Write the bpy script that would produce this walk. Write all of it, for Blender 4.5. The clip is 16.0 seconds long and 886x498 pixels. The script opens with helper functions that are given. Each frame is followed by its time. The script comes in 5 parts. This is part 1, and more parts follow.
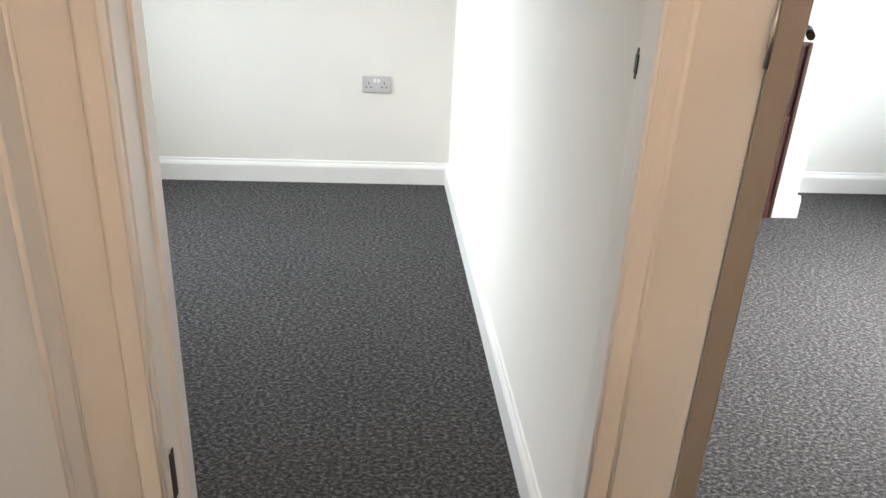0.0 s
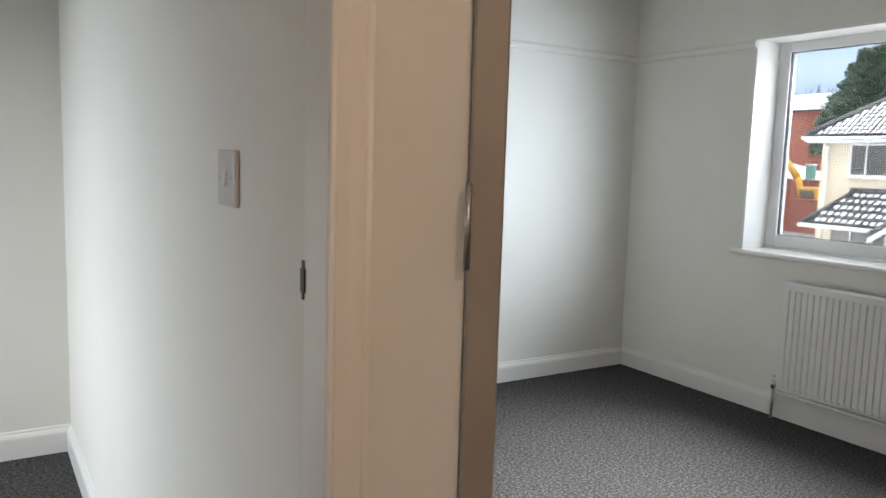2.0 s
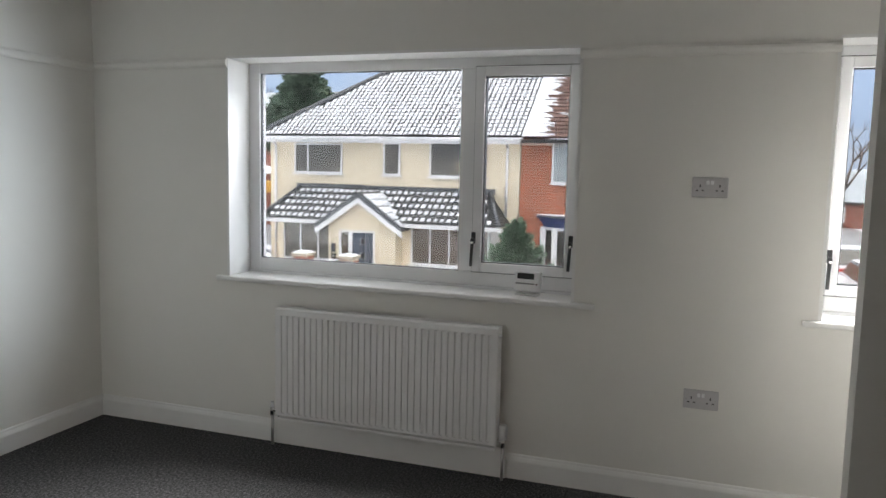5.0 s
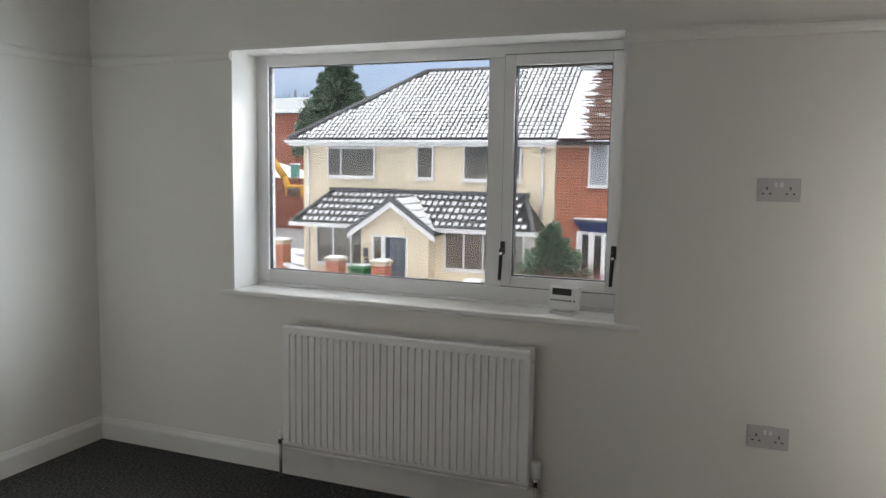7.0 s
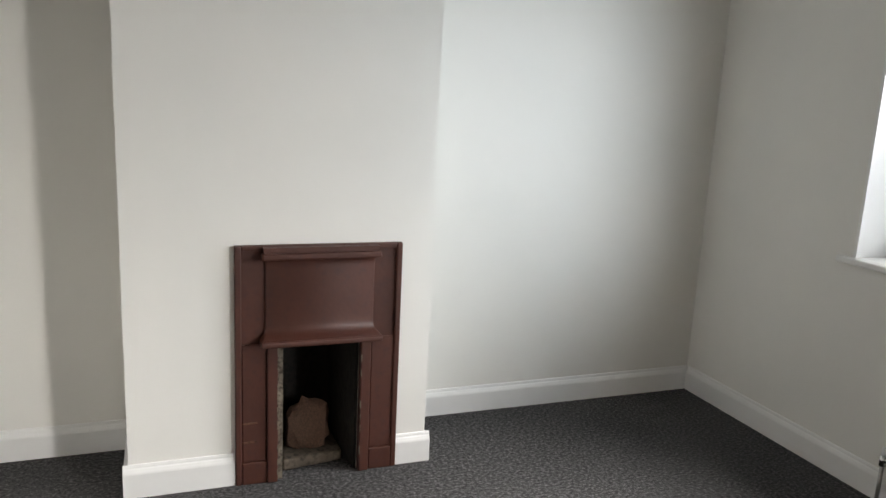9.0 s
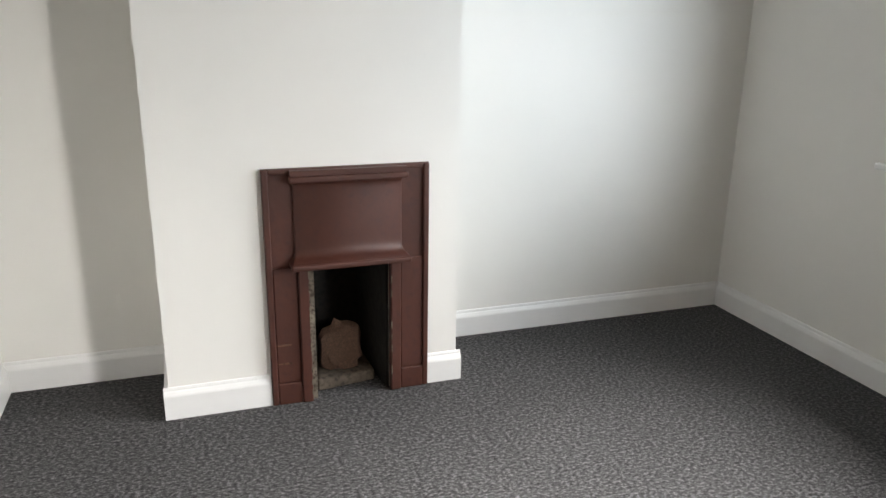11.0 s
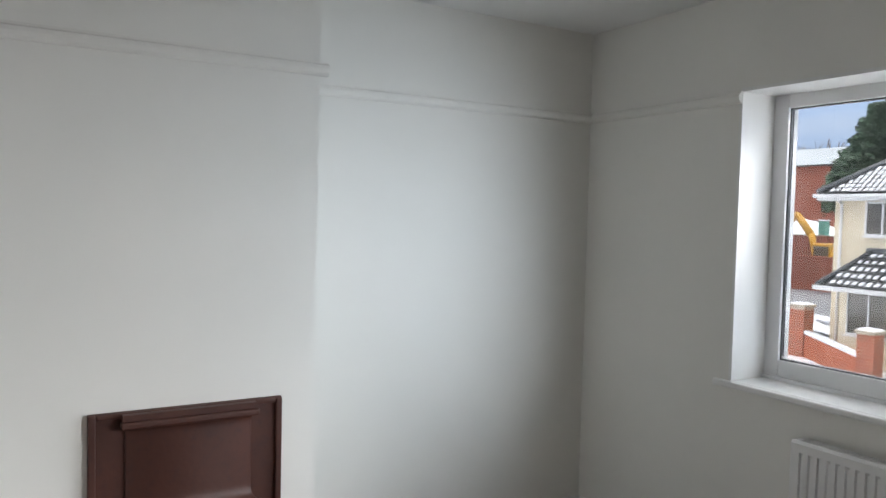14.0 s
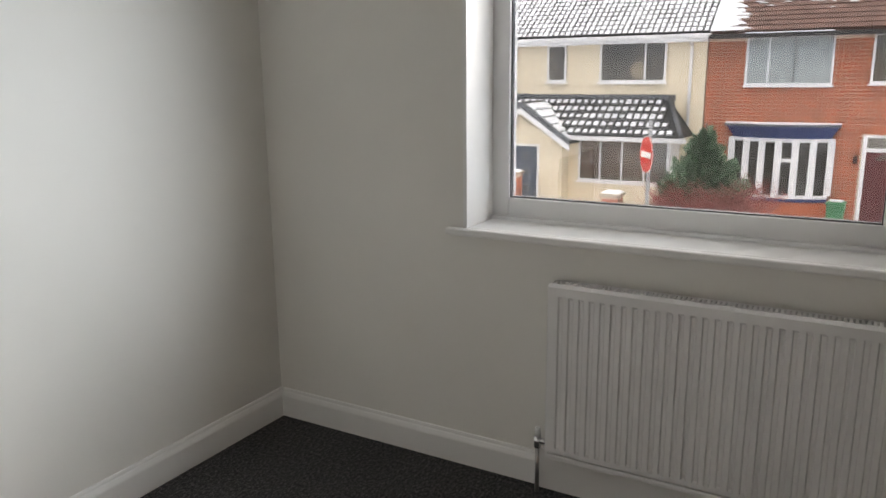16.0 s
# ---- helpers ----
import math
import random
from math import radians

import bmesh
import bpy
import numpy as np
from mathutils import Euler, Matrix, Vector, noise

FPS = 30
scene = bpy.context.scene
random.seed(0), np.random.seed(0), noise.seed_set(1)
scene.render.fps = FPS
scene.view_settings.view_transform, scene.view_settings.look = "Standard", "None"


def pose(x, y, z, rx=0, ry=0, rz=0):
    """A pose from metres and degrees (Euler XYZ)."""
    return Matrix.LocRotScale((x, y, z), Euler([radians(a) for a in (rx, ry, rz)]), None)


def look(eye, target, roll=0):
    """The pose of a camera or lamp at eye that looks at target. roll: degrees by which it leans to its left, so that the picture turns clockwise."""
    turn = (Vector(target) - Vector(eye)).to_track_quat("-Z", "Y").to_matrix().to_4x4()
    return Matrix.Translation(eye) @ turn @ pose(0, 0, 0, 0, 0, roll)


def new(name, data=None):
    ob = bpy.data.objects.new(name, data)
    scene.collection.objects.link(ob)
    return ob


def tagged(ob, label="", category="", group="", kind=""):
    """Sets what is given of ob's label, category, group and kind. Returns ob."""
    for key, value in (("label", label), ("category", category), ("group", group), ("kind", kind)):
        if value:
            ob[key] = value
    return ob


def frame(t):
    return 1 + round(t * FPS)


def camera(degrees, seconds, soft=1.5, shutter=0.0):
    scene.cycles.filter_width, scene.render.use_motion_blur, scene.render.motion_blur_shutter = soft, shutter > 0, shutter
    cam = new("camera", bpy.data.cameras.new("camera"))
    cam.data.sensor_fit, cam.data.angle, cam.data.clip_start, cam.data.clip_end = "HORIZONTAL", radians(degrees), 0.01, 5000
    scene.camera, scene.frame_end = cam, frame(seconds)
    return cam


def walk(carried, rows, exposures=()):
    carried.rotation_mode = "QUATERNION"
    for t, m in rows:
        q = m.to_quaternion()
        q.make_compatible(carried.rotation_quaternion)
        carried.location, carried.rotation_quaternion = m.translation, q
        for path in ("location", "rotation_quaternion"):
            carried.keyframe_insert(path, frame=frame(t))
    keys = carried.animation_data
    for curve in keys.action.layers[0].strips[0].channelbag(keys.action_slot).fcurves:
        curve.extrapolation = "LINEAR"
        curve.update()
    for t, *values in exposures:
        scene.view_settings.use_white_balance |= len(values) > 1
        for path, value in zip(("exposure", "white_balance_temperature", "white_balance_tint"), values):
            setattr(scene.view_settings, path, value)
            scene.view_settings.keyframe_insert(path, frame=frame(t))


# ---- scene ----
cam = camera(60.9, 16.0, soft=1.5, shutter=0.0)
PATH = [
    (0, (-3.718, -3.905, 1.396), (-3.549, -2.092, 0.568), 3.0),
    (0.5, (-3.745, -3.958, 1.276), (-3.475, -2.031, 0.814), 2.1),
    (1, (-3.752, -3.94, 1.323), (-3.316, -2.012, 1.017), 0.8),
    (1.5, (-3.722, -3.753, 1.332), (-2.995, -1.908, 1.076), 1.0),
    (2, (-3.651, -3.603, 1.338), (-2.611, -1.911, 1.102), 1.7),
    (2.5, (-3.51, -3.46, 1.38), (-2.108, -2.054, 1.146), 2.2),
    (3, (-3.483, -3.429, 1.466), (-1.837, -2.333, 1.166), 2.0),
    (3.5, (-3.449, -3.386, 1.492), (-1.684, -2.497, 1.189), 1.4),
    (4, (-3.437, -3.348, 1.497), (-1.602, -2.598, 1.229), 1.3),
    (4.2, (-3.454, -3.332, 1.501), (-1.598, -2.629, 1.247), 1.5),
    (6.5, (-3.229, -3.208, 1.487), (-1.338, -2.588, 1.285), 1.1),
    (7, (-3.033, -3.183, 1.488), (-1.183, -2.452, 1.279), 0.9),
    (7.5, (-2.888, -3.124, 1.46), (-1.188, -2.098, 1.225), 0.8),
    (8, (-2.753, -3.042, 1.465), (-1.327, -1.664, 1.204), 0.9),
    (8.5, (-2.648, -2.977, 1.454), (-1.597, -1.302, 1.151), 2.2),
    (9, (-2.518, -3.003, 1.436), (-1.822, -1.172, 1.033), 2.8),
    (9.5, (-2.485, -3.016, 1.394), (-1.896, -1.189, 0.831), 1.6),
    (9.7, (-2.496, -3.009, 1.382), (-1.907, -1.203, 0.758), 1.4),
    (11.8, (-2.543, -2.942, 1.437), (-1.841, -1.127, 0.973), 0.8),
    (12, (-2.552, -2.928, 1.452), (-1.806, -1.112, 1.067), 0.7),
    (12.5, (-2.579, -2.949, 1.502), (-1.778, -1.131, 1.277), 0.2),
    (13, (-2.595, -2.967, 1.545), (-1.778, -1.145, 1.435), 0.6),
    (13.5, (-2.611, -2.956, 1.557), (-1.732, -1.161, 1.495), 1.2),
    (14, (-2.519, -2.867, 1.526), (-1.504, -1.146, 1.434), 1.4),
    (14.5, (-2.389, -2.665, 1.519), (-1.235, -1.037, 1.396), 1.4),
    (15, (-2.313, -2.48, 1.482), (-0.986, -0.998, 1.275), 1.4),
    (15.5, (-2.261, -2.267, 1.43), (-0.724, -1.037, 1.078), 0.3),
    (16, (-2.23, -2.066, 1.396), (-0.539, -1.097, 0.948), -0.6),
]
EXPOSURES = [(0.0, 1.55, 6950, 12), (0.5, 1.22, 7050, 12), (1.0, 0.9, 7050, 12), (1.5, 0.82, 7000, 12), (2.0, 0.85, 6850, 12), (2.5, 1.0, 6700, 13), (3.0, 0.75, 6700, 13), (3.5, 0.57, 6850, 13), (4.2, 0.45, 6900, 13), (7.0, 0.37, 7050, 13), (8.0, 0.32, 7150, 13), (8.5, 0.4, 7700, 13), (9.0, 0.55, 7250, 14), (9.7, 0.88, 7100, 14), (12.0, 0.7, 7150, 14), (13.0, 0.5, 7000, 14), (14.5, 0.27, 6800, 13), (15.5, 0.22, 7150, 14), (16.0, 0.35, 7450, 16)]
walk(cam, [(t, look(eye, aim, roll)) for t, eye, aim, roll in PATH], EXPOSURES)

# ---- world, sun and lamps ----
world = bpy.data.worlds.new("overcast_winter_sky")
scene.world = world
world.use_nodes = True
wn, wl = world.node_tree.nodes, world.node_tree.links
wn.clear()
w_out = wn.new("ShaderNodeOutputWorld")
w_bg = wn.new("ShaderNodeBackground")
w_sky = wn.new("ShaderNodeTexSky")
w_sky.sky_type = "NISHITA"
w_sky.sun_disc = False
w_sky.sun_elevation = radians(24)
w_sky.sun_rotation = radians(150)
w_coord = wn.new("ShaderNodeTexCoord")
w_map = wn.new("ShaderNodeMapping")
w_map.inputs["Scale"].default_value = (2.2, 2.2, 7.0)
w_noise = wn.new("ShaderNodeTexNoise")
w_noise.inputs["Scale"].default_value = 1.6
w_noise.inputs["Detail"].default_value = 5
w_ramp = wn.new("ShaderNodeValToRGB")
w_ramp.color_ramp.elements[0].position, w_ramp.color_ramp.elements[0].color = 0.47, (0.52, 0.71, 1.04, 1)
w_ramp.color_ramp.elements[1].position, w_ramp.color_ramp.elements[1].color = 0.78, (0.92, 1.0, 1.10, 1)
# an overcast sky is about three times as bright overhead as at the horizon
w_sep = wn.new("ShaderNodeSeparateXYZ")
w_grad = wn.new("ShaderNodeMapRange")
w_grad.inputs["From Min"].default_value, w_grad.inputs["From Max"].default_value = 0.0, 0.8
w_grad.inputs["To Min"].default_value, w_grad.inputs["To Max"].default_value = 16.0, 54.0
w_mul = wn.new("ShaderNodeVectorMath")
w_mul.operation = "SCALE"
w_mix = wn.new("ShaderNodeMixRGB")
w_mix.inputs["Fac"].default_value = 0.92
wl.new(w_coord.outputs["Generated"], w_map.inputs["Vector"])
wl.new(w_coord.outputs["Generated"], w_sep.inputs["Vector"])
wl.new(w_sep.outputs["Z"], w_grad.inputs["Value"])
wl.new(w_map.outputs["Vector"], w_noise.inputs["Vector"])
wl.new(w_noise.outputs["Fac"], w_ramp.inputs["Fac"])
# the blue between the clouds shows low down; overhead the cloud is a neutral white
w_high = wn.new("ShaderNodeMapRange")
w_high.inputs["From Min"].default_value, w_high.inputs["From Max"].default_value = 0.16, 0.45
w_cloud = wn.new("ShaderNodeMixRGB")
w_cloud.inputs["Color2"].default_value = (0.885, 0.925, 0.97, 1)
wl.new(w_sep.outputs["Z"], w_high.inputs["Value"])
wl.new(w_high.outputs["Result"], w_cloud.inputs["Fac"])
wl.new(w_ramp.outputs["Color"], w_cloud.inputs["Color1"])
wl.new(w_cloud.outputs["Color"], w_mul.inputs[0])
wl.new(w_grad.outputs["Result"], w_mul.inputs["Scale"])
wl.new(w_sky.outputs["Color"], w_mix.inputs["Color1"])
wl.new(w_mul.outputs["Vector"], w_mix.inputs["Color2"])
wl.new(w_mix.outputs["Color"], w_bg.inputs["Color"])
w_bg.inputs["Strength"].default_value = 0.15
wl.new(w_bg.outputs["Background"], w_out.inputs["Surface"])

sun = new("sun", bpy.data.lights.new("sun", "SUN"))
sun.data.energy, sun.data.angle, sun.data.color = 1.2, radians(25), (1.0, 0.96, 0.9)
sun.matrix_world = look((0, 0, 30), (14, 8, 0))




def window_lamp(name, at, aim, wide, high, watts, spread, colour=(0.95, 0.98, 1.0)):
    """Sky light that comes in through a window's opening."""
    ob = new(name, bpy.data.lights.new(name, "AREA"))
    ob.data.shape, ob.data.size, ob.data.size_y = "RECTANGLE", wide, high
    ob.data.energy, ob.data.color, ob.data.spread = watts, colour, radians(spread)
    ob.matrix_world = look(at, aim)


SKY_BLUE = (0.89, 0.95, 1.0)
window_lamp("sky_light_large_north", (0.29, -1.80, 1.50), (0.29 - 0.62, -1.80 + 0.77, 1.36), 1.2, 0.95, 6.9, 74, (0.71, 0.86, 1.0))
window_lamp("sky_light_large_down", (0.285, -1.80, 1.86), (0.285 - 0.75, -1.80 + 0.03, 1.86 - 0.66), 1.75, 0.28, 22.0, 58, SKY_BLUE)
window_lamp("sky_light_small_north", (0.29, -4.19, 1.50), (0.29 - 0.60, -4.19 + 0.77, 1.50 - 0.22), 0.6, 0.95, 11.0, 52, SKY_BLUE)
window_lamp("sky_light_small_down", (0.285, -4.19, 1.86), (0.285 - 0.50, -4.19, 1.86 - 0.87), 0.7, 0.28, 7.0, 84, SKY_BLUE)
window_lamp("sky_light_side_room", (-5.71, -0.95, 1.40), (-3.34, -0.95, 0.10), 1.0, 0.95, 12.5, 96, (0.80, 0.91, 1.0))
bulb = new("landing_bulb_light", bpy.data.lights.new("landing_bulb_light", "POINT"))
bulb.data.energy, bulb.data.color, bulb.data.shadow_soft_size = 8.2, (1.0, 0.74, 0.56), 0.05
bulb.location = (-3.55, -4.55, 2.22)


# ---- materials ----
def material(name, colour, rough=0.6, metal=0.0, vary=0.06, scale=6.0, bump=0.0, bump_scale=80.0, coat=0.0, dark=None, dark_amount=0.0, spread=0.0):
    m = bpy.data.materials.new(name)
    m.use_nodes = True
    n, l = m.node_tree.nodes, m.node_tree.links
    b = n["Principled BSDF"]
    b.inputs["Roughness"].default_value = rough
    b.inputs["Metallic"].default_value = metal
    if coat:
        b.inputs["Coat Weight"].default_value = coat
        b.inputs["Coat Roughness"].default_value = 0.12
    tc = n.new("ShaderNodeTexCoord")
    a = n.new("ShaderNodeTexNoise")
    a.inputs["Scale"].default_value, a.inputs["Detail"].default_value = scale, 4
    l.new(tc.outputs["Object"], a.inputs["Vector"])
    ramp = n.new("ShaderNodeValToRGB")
    lo = [max(0.0, c * (1 - vary)) for c in colour]
    hi = [min(1.0, c * (1 + vary)) for c in colour]
    ramp.color_ramp.elements[0].position, ramp.color_ramp.elements[0].color = 0.3, (*lo, 1)
    ramp.color_ramp.elements[1].position, ramp.color_ramp.elements[1].color = 0.7, (*hi, 1)
    l.new(a.outputs["Fac"], ramp.inputs["Fac"])
    last = ramp.outputs["Color"]
    if dark:
        d = n.new("ShaderNodeTexNoise")
        d.inputs["Scale"].default_value, d.inputs["Detail"].default_value = scale * 5.3, 6
        l.new(tc.outputs["Object"], d.inputs["Vector"])
        r2 = n.new("ShaderNodeValToRGB")
        r2.color_ramp.elements[0].position, r2.color_ramp.elements[0].color = 0.55 - dark_amount * 0.2, (0, 0, 0, 1)
        r2.color_ramp.elements[1].position, r2.color_ramp.elements[1].color = 0.75 - dark_amount * 0.2, (1, 1, 1, 1)
        l.new(d.outputs["Fac"], r2.inputs["Fac"])
        mx = n.new("ShaderNodeMixRGB")
        mx.inputs["Color2"].default_value = (*dark, 1)
        l.new(r2.outputs["Color"], mx.inputs["Fac"])
        l.new(last, mx.inputs["Color1"])
        last = mx.outputs["Color"]
    if spread:
        info = n.new("ShaderNodeObjectInfo")
        geo = n.new("ShaderNodeNewGeometry")
        add = n.new("ShaderNodeMath")
        add.operation = "ADD"
        l.new(info.outputs["Random"], add.inputs[0])
        l.new(geo.outputs["Random Per Island"], add.inputs[1])
        fr = n.new("ShaderNodeMath")
        fr.operation = "FRACT"
        l.new(add.outputs[0], fr.inputs[0])
        mr = n.new("ShaderNodeMapRange")
        mr.inputs["To Min"].default_value, mr.inputs["To Max"].default_value = 1 - spread, 1 + spread
        l.new(fr.outputs[0], mr.inputs["Value"])
        hs = n.new("ShaderNodeHueSaturation")
        l.new(mr.outputs["Result"], hs.inputs["Value"])
        l.new(last, hs.inputs["Color"])
        last = hs.outputs["Color"]
    l.new(last, b.inputs["Base Color"])
    if bump:
        c = n.new("ShaderNodeTexNoise")
        c.inputs["Scale"].default_value, c.inputs["Detail"].default_value = bump_scale, 3
        l.new(tc.outputs["Object"], c.inputs["Vector"])
        bp = n.new("ShaderNodeBump")
        bp.inputs["Strength"].default_value, bp.inputs["Distance"].default_value = bump, 0.01
        l.new(c.outputs["Fac"], bp.inputs["Height"])
        l.new(bp.outputs["Normal"], b.inputs["Normal"])
    return m


def carpet_material():
    """Grey loop-pile carpet: flecked at yarn scale, faintly mottled at tread scale."""
    m = bpy.data.materials.new("grey_flecked_carpet")
    m.use_nodes = True
    n, l = m.node_tree.nodes, m.node_tree.links
    b = n["Principled BSDF"]
    b.inputs["Roughness"].default_value = 0.95
    b.inputs["Specular IOR Level"].default_value = 0.15
    tc = n.new("ShaderNodeTexCoord")
    v = n.new("ShaderNodeTexNoise")
    v.inputs["Scale"].default_value, v.inputs["Detail"].default_value, v.inputs["Roughness"].default_value = 75, 4, 0.8
    st = n.new("ShaderNodeMapping")
    st.inputs["Scale"].default_value = (0.9, 1.3, 1)
    l.new(tc.outputs["Object"], st.inputs["Vector"])
    l.new(st.outputs["Vector"], v.inputs["Vector"])
    ramp = n.new("ShaderNodeValToRGB")
    for i, (p, c) in enumerate(((0.36, 0.017), (0.48, 0.048), (0.56, 0.092), (0.65, 0.18))):
        e = ramp.color_ramp.elements[i] if i < 2 else ramp.color_ramp.elements.new(p)
        e.position, e.color = p, (c * 1.02, c * 0.99, c, 1)
    l.new(v.outputs["Fac"], ramp.inputs["Fac"])
    big = n.new("ShaderNodeTexNoise")
    big.inputs["Scale"].default_value, big.inputs["Detail"].default_value = 3.0, 3
    l.new(tc.outputs["Object"], big.inputs["Vector"])
    mr = n.new("ShaderNodeMapRange")
    mr.inputs["To Min"].default_value, mr.inputs["To Max"].default_value = 0.88, 1.12
    l.new(big.outputs["Fac"], mr.inputs["Value"])
    hs = n.new("ShaderNodeHueSaturation")
    l.new(ramp.outputs["Color"], hs.inputs["Color"])
    l.new(mr.outputs["Result"], hs.inputs["Value"])
    l.new(hs.outputs["Color"], b.inputs["Base Color"])
    bp = n.new("ShaderNodeBump")
    bp.inputs["Strength"].default_value, bp.inputs["Distance"].default_value = 0.7, 0.006
    l.new(v.outputs["Fac"], bp.inputs["Height"])
    l.new(bp.outputs["Normal"], b.inputs["Normal"])
    return m


def glass_material(name, tint, rough=0.0):
    m = bpy.data.materials.new(name)
    m.use_nodes = True
    b = m.node_tree.nodes["Principled BSDF"]
    b.inputs["Base Color"].default_value = (*tint, 1)
    b.inputs["Transmission Weight"].default_value = 1.0
    b.inputs["Roughness"].default_value = rough
    b.inputs["IOR"].default_value = 1.45
    return m


WALL = material("white_emulsion", (0.80, 0.78, 0.735), 0.75, vary=0.018, scale=2.2, bump=0.03, bump_scale=140)
CEIL = material("ceiling_emulsion", (0.80, 0.79, 0.77), 0.85, vary=0.02, scale=2.0, bump=0.05, bump_scale=90)
GLOSS = material("white_gloss_woodwork", (0.82, 0.81, 0.79), 0.28, vary=0.02, scale=5, bump=0.03, bump_scale=30)
UPVC = material("white_plastic_frame", (0.84, 0.84, 0.84), 0.25, vary=0.012, scale=4)
PLATE = material("white_socket_plastic", (0.54, 0.52, 0.525), 0.3, vary=0.02, scale=12)
SLOT = material("dark_slot", (0.015, 0.014, 0.014), 0.5, vary=0.1)
BLACK = material("black_handle_coat", (0.018, 0.018, 0.019), 0.35, vary=0.15, scale=30)
CHROME = material("chrome", (0.75, 0.75, 0.74), 0.18, metal=1.0, vary=0.03, scale=30)
STEEL = material("dull_pipe_steel", (0.45, 0.44, 0.43), 0.35, metal=1.0, vary=0.12, scale=20)
RAD = material("radiator_enamel", (0.80, 0.79, 0.78), 0.32, vary=0.015, scale=4)
CARPET = carpet_material()
# one taupe tone for door leaf and edge, darker than the casings
DOORTAUPE = material("taupe_door", (0.30, 0.275, 0.25), 0.4, vary=0.06, scale=6, bump=0.04, bump_scale=40)
OXBLOOD = material("oxblood_painted_cast_iron", (0.062, 0.017, 0.0095), 0.55, vary=0.14, scale=7, bump=0.08, bump_scale=45, dark=(0.05, 0.014, 0.010), dark_amount=0.2)
SOOT = material("sooty_firebrick", (0.012, 0.0105, 0.009), 0.95, vary=0.4, scale=9, bump=0.5, bump_scale=25, dark=(0.006, 0.006, 0.006), dark_amount=0.5)
ASHSTONE = material("pale_hearth_stone", (0.17, 0.145, 0.11), 0.9, vary=0.35, scale=12, bump=0.5, bump_scale=30, dark=(0.05, 0.035, 0.025), dark_amount=0.5)
HEARTH = material("ashy_hearth_stone", (0.10, 0.078, 0.058), 0.95, vary=0.35, scale=10, bump=0.5, bump_scale=28, dark=(0.04, 0.03, 0.022), dark_amount=0.4)
RUBBLE = material("brown_broken_brick", (0.14, 0.075, 0.048), 0.95, vary=0.35, scale=14, bump=0.6, bump_scale=35, dark=(0.05, 0.03, 0.02), dark_amount=0.6)
SCREEN = material("dark_display", (0.012, 0.013, 0.014), 0.12, vary=0.1)
# grey tint is added to the panes to dim the bright outdoors behind them
WGLASS = glass_material("outdoor_dimming_glass", (0.225, 0.23, 0.23))

CREAM = material("cream_render", (0.78, 0.675, 0.51), 0.85, vary=0.035, scale=1.2, bump=0.05, bump_scale=25)
FARWHITE = material("far_white_plastic", (0.80, 0.80, 0.80), 0.4, vary=0.02)
ROOFTILE = material("dark_slate_grey_tile", (0.035, 0.038, 0.042), 0.6, vary=0.2, scale=4, spread=0.15)
BROWNTILE = material("brown_roof_tile", (0.16, 0.088, 0.07), 0.8, vary=0.25, scale=3, spread=0.25, dark=(0.06, 0.035, 0.03), dark_amount=0.3)
SNOW = material("snow", (0.86, 0.88, 0.92), 0.7, vary=0.03, scale=3, bump=0.3, bump_scale=6)
FARROOF = material("thin_snow_on_far_roof", (0.50, 0.54, 0.57), 0.8, vary=0.12, scale=0.8, dark=(0.28, 0.31, 0.33), dark_amount=0.25)
LEAD = material("lead_flashing", (0.10, 0.105, 0.115), 0.5, vary=0.15, scale=6)
BRICK = material("red_brick", (0.39, 0.11, 0.055), 0.85, vary=0.14, scale=3, spread=0.24, bump=0.2, bump_scale=60)
MORTAR = material("pale_mortar", (0.66, 0.54, 0.44), 0.95, vary=0.12, scale=8)
FARBRICK = material("far_red_brick", (0.27, 0.085, 0.055), 0.9, vary=0.14, scale=1.2, dark=(0.2, 0.07, 0.05), dark_amount=0.2)
# mottled base colour imitates reflections and the rooms behind the far panes
FARGLASS = material("far_glass_painted_reflections", (0.12, 0.105, 0.085), 0.05, vary=0.5, scale=0.9, dark=(0.06, 0.052, 0.045), dark_amount=0.2)
DARKGLASS = material("dark_bow_glass", (0.03, 0.028, 0.026), 0.06, vary=0.5, scale=1.0)
BLIND = material("brown_slat_blind", (0.13, 0.078, 0.055), 0.6, vary=0.15, scale=5)
WICKER = material("pale_wicker", (0.30, 0.26, 0.20), 0.8, vary=0.2, scale=9)
FARGLASS.node_tree.nodes["Principled BSDF"].inputs["IOR"].default_value = 1.85
CURTAIN = material("net_curtain_behind_glass", (0.33, 0.37, 0.37), 0.25, vary=0.2, scale=5)
SLATEDOOR = material("slate_blue_door", (0.085, 0.10, 0.13), 0.4, vary=0.05)
MAROON = material("maroon_door_paint", (0.10, 0.018, 0.02), 0.35, vary=0.08)
BLUE = material("royal_blue_paint", (0.028, 0.05, 0.16), 0.45, vary=0.08)
BIN = material("green_bin_plastic", (0.035, 0.17, 0.075), 0.45, vary=0.08)
STONE = material("pale_coping_stone", (0.48, 0.42, 0.33), 0.9, vary=0.15, scale=8)
SIGNRED = material("red_sign_film", (0.62, 0.03, 0.02), 0.4, vary=0.03)
SIGNWHITE = material("white_sign_film", (0.8, 0.78, 0.72), 0.4, vary=0.03)
GALV = material("galvanised_post", (0.34, 0.35, 0.36), 0.55, vary=0.1, scale=10)
LEAF = material("dark_conifer_leaf", (0.12, 0.18, 0.125), 0.75, vary=0.4, scale=6, spread=0.65)
LEAF2 = material("blue_green_conifer_leaf", (0.14, 0.22, 0.145), 0.75, vary=0.35, scale=6, spread=0.6)
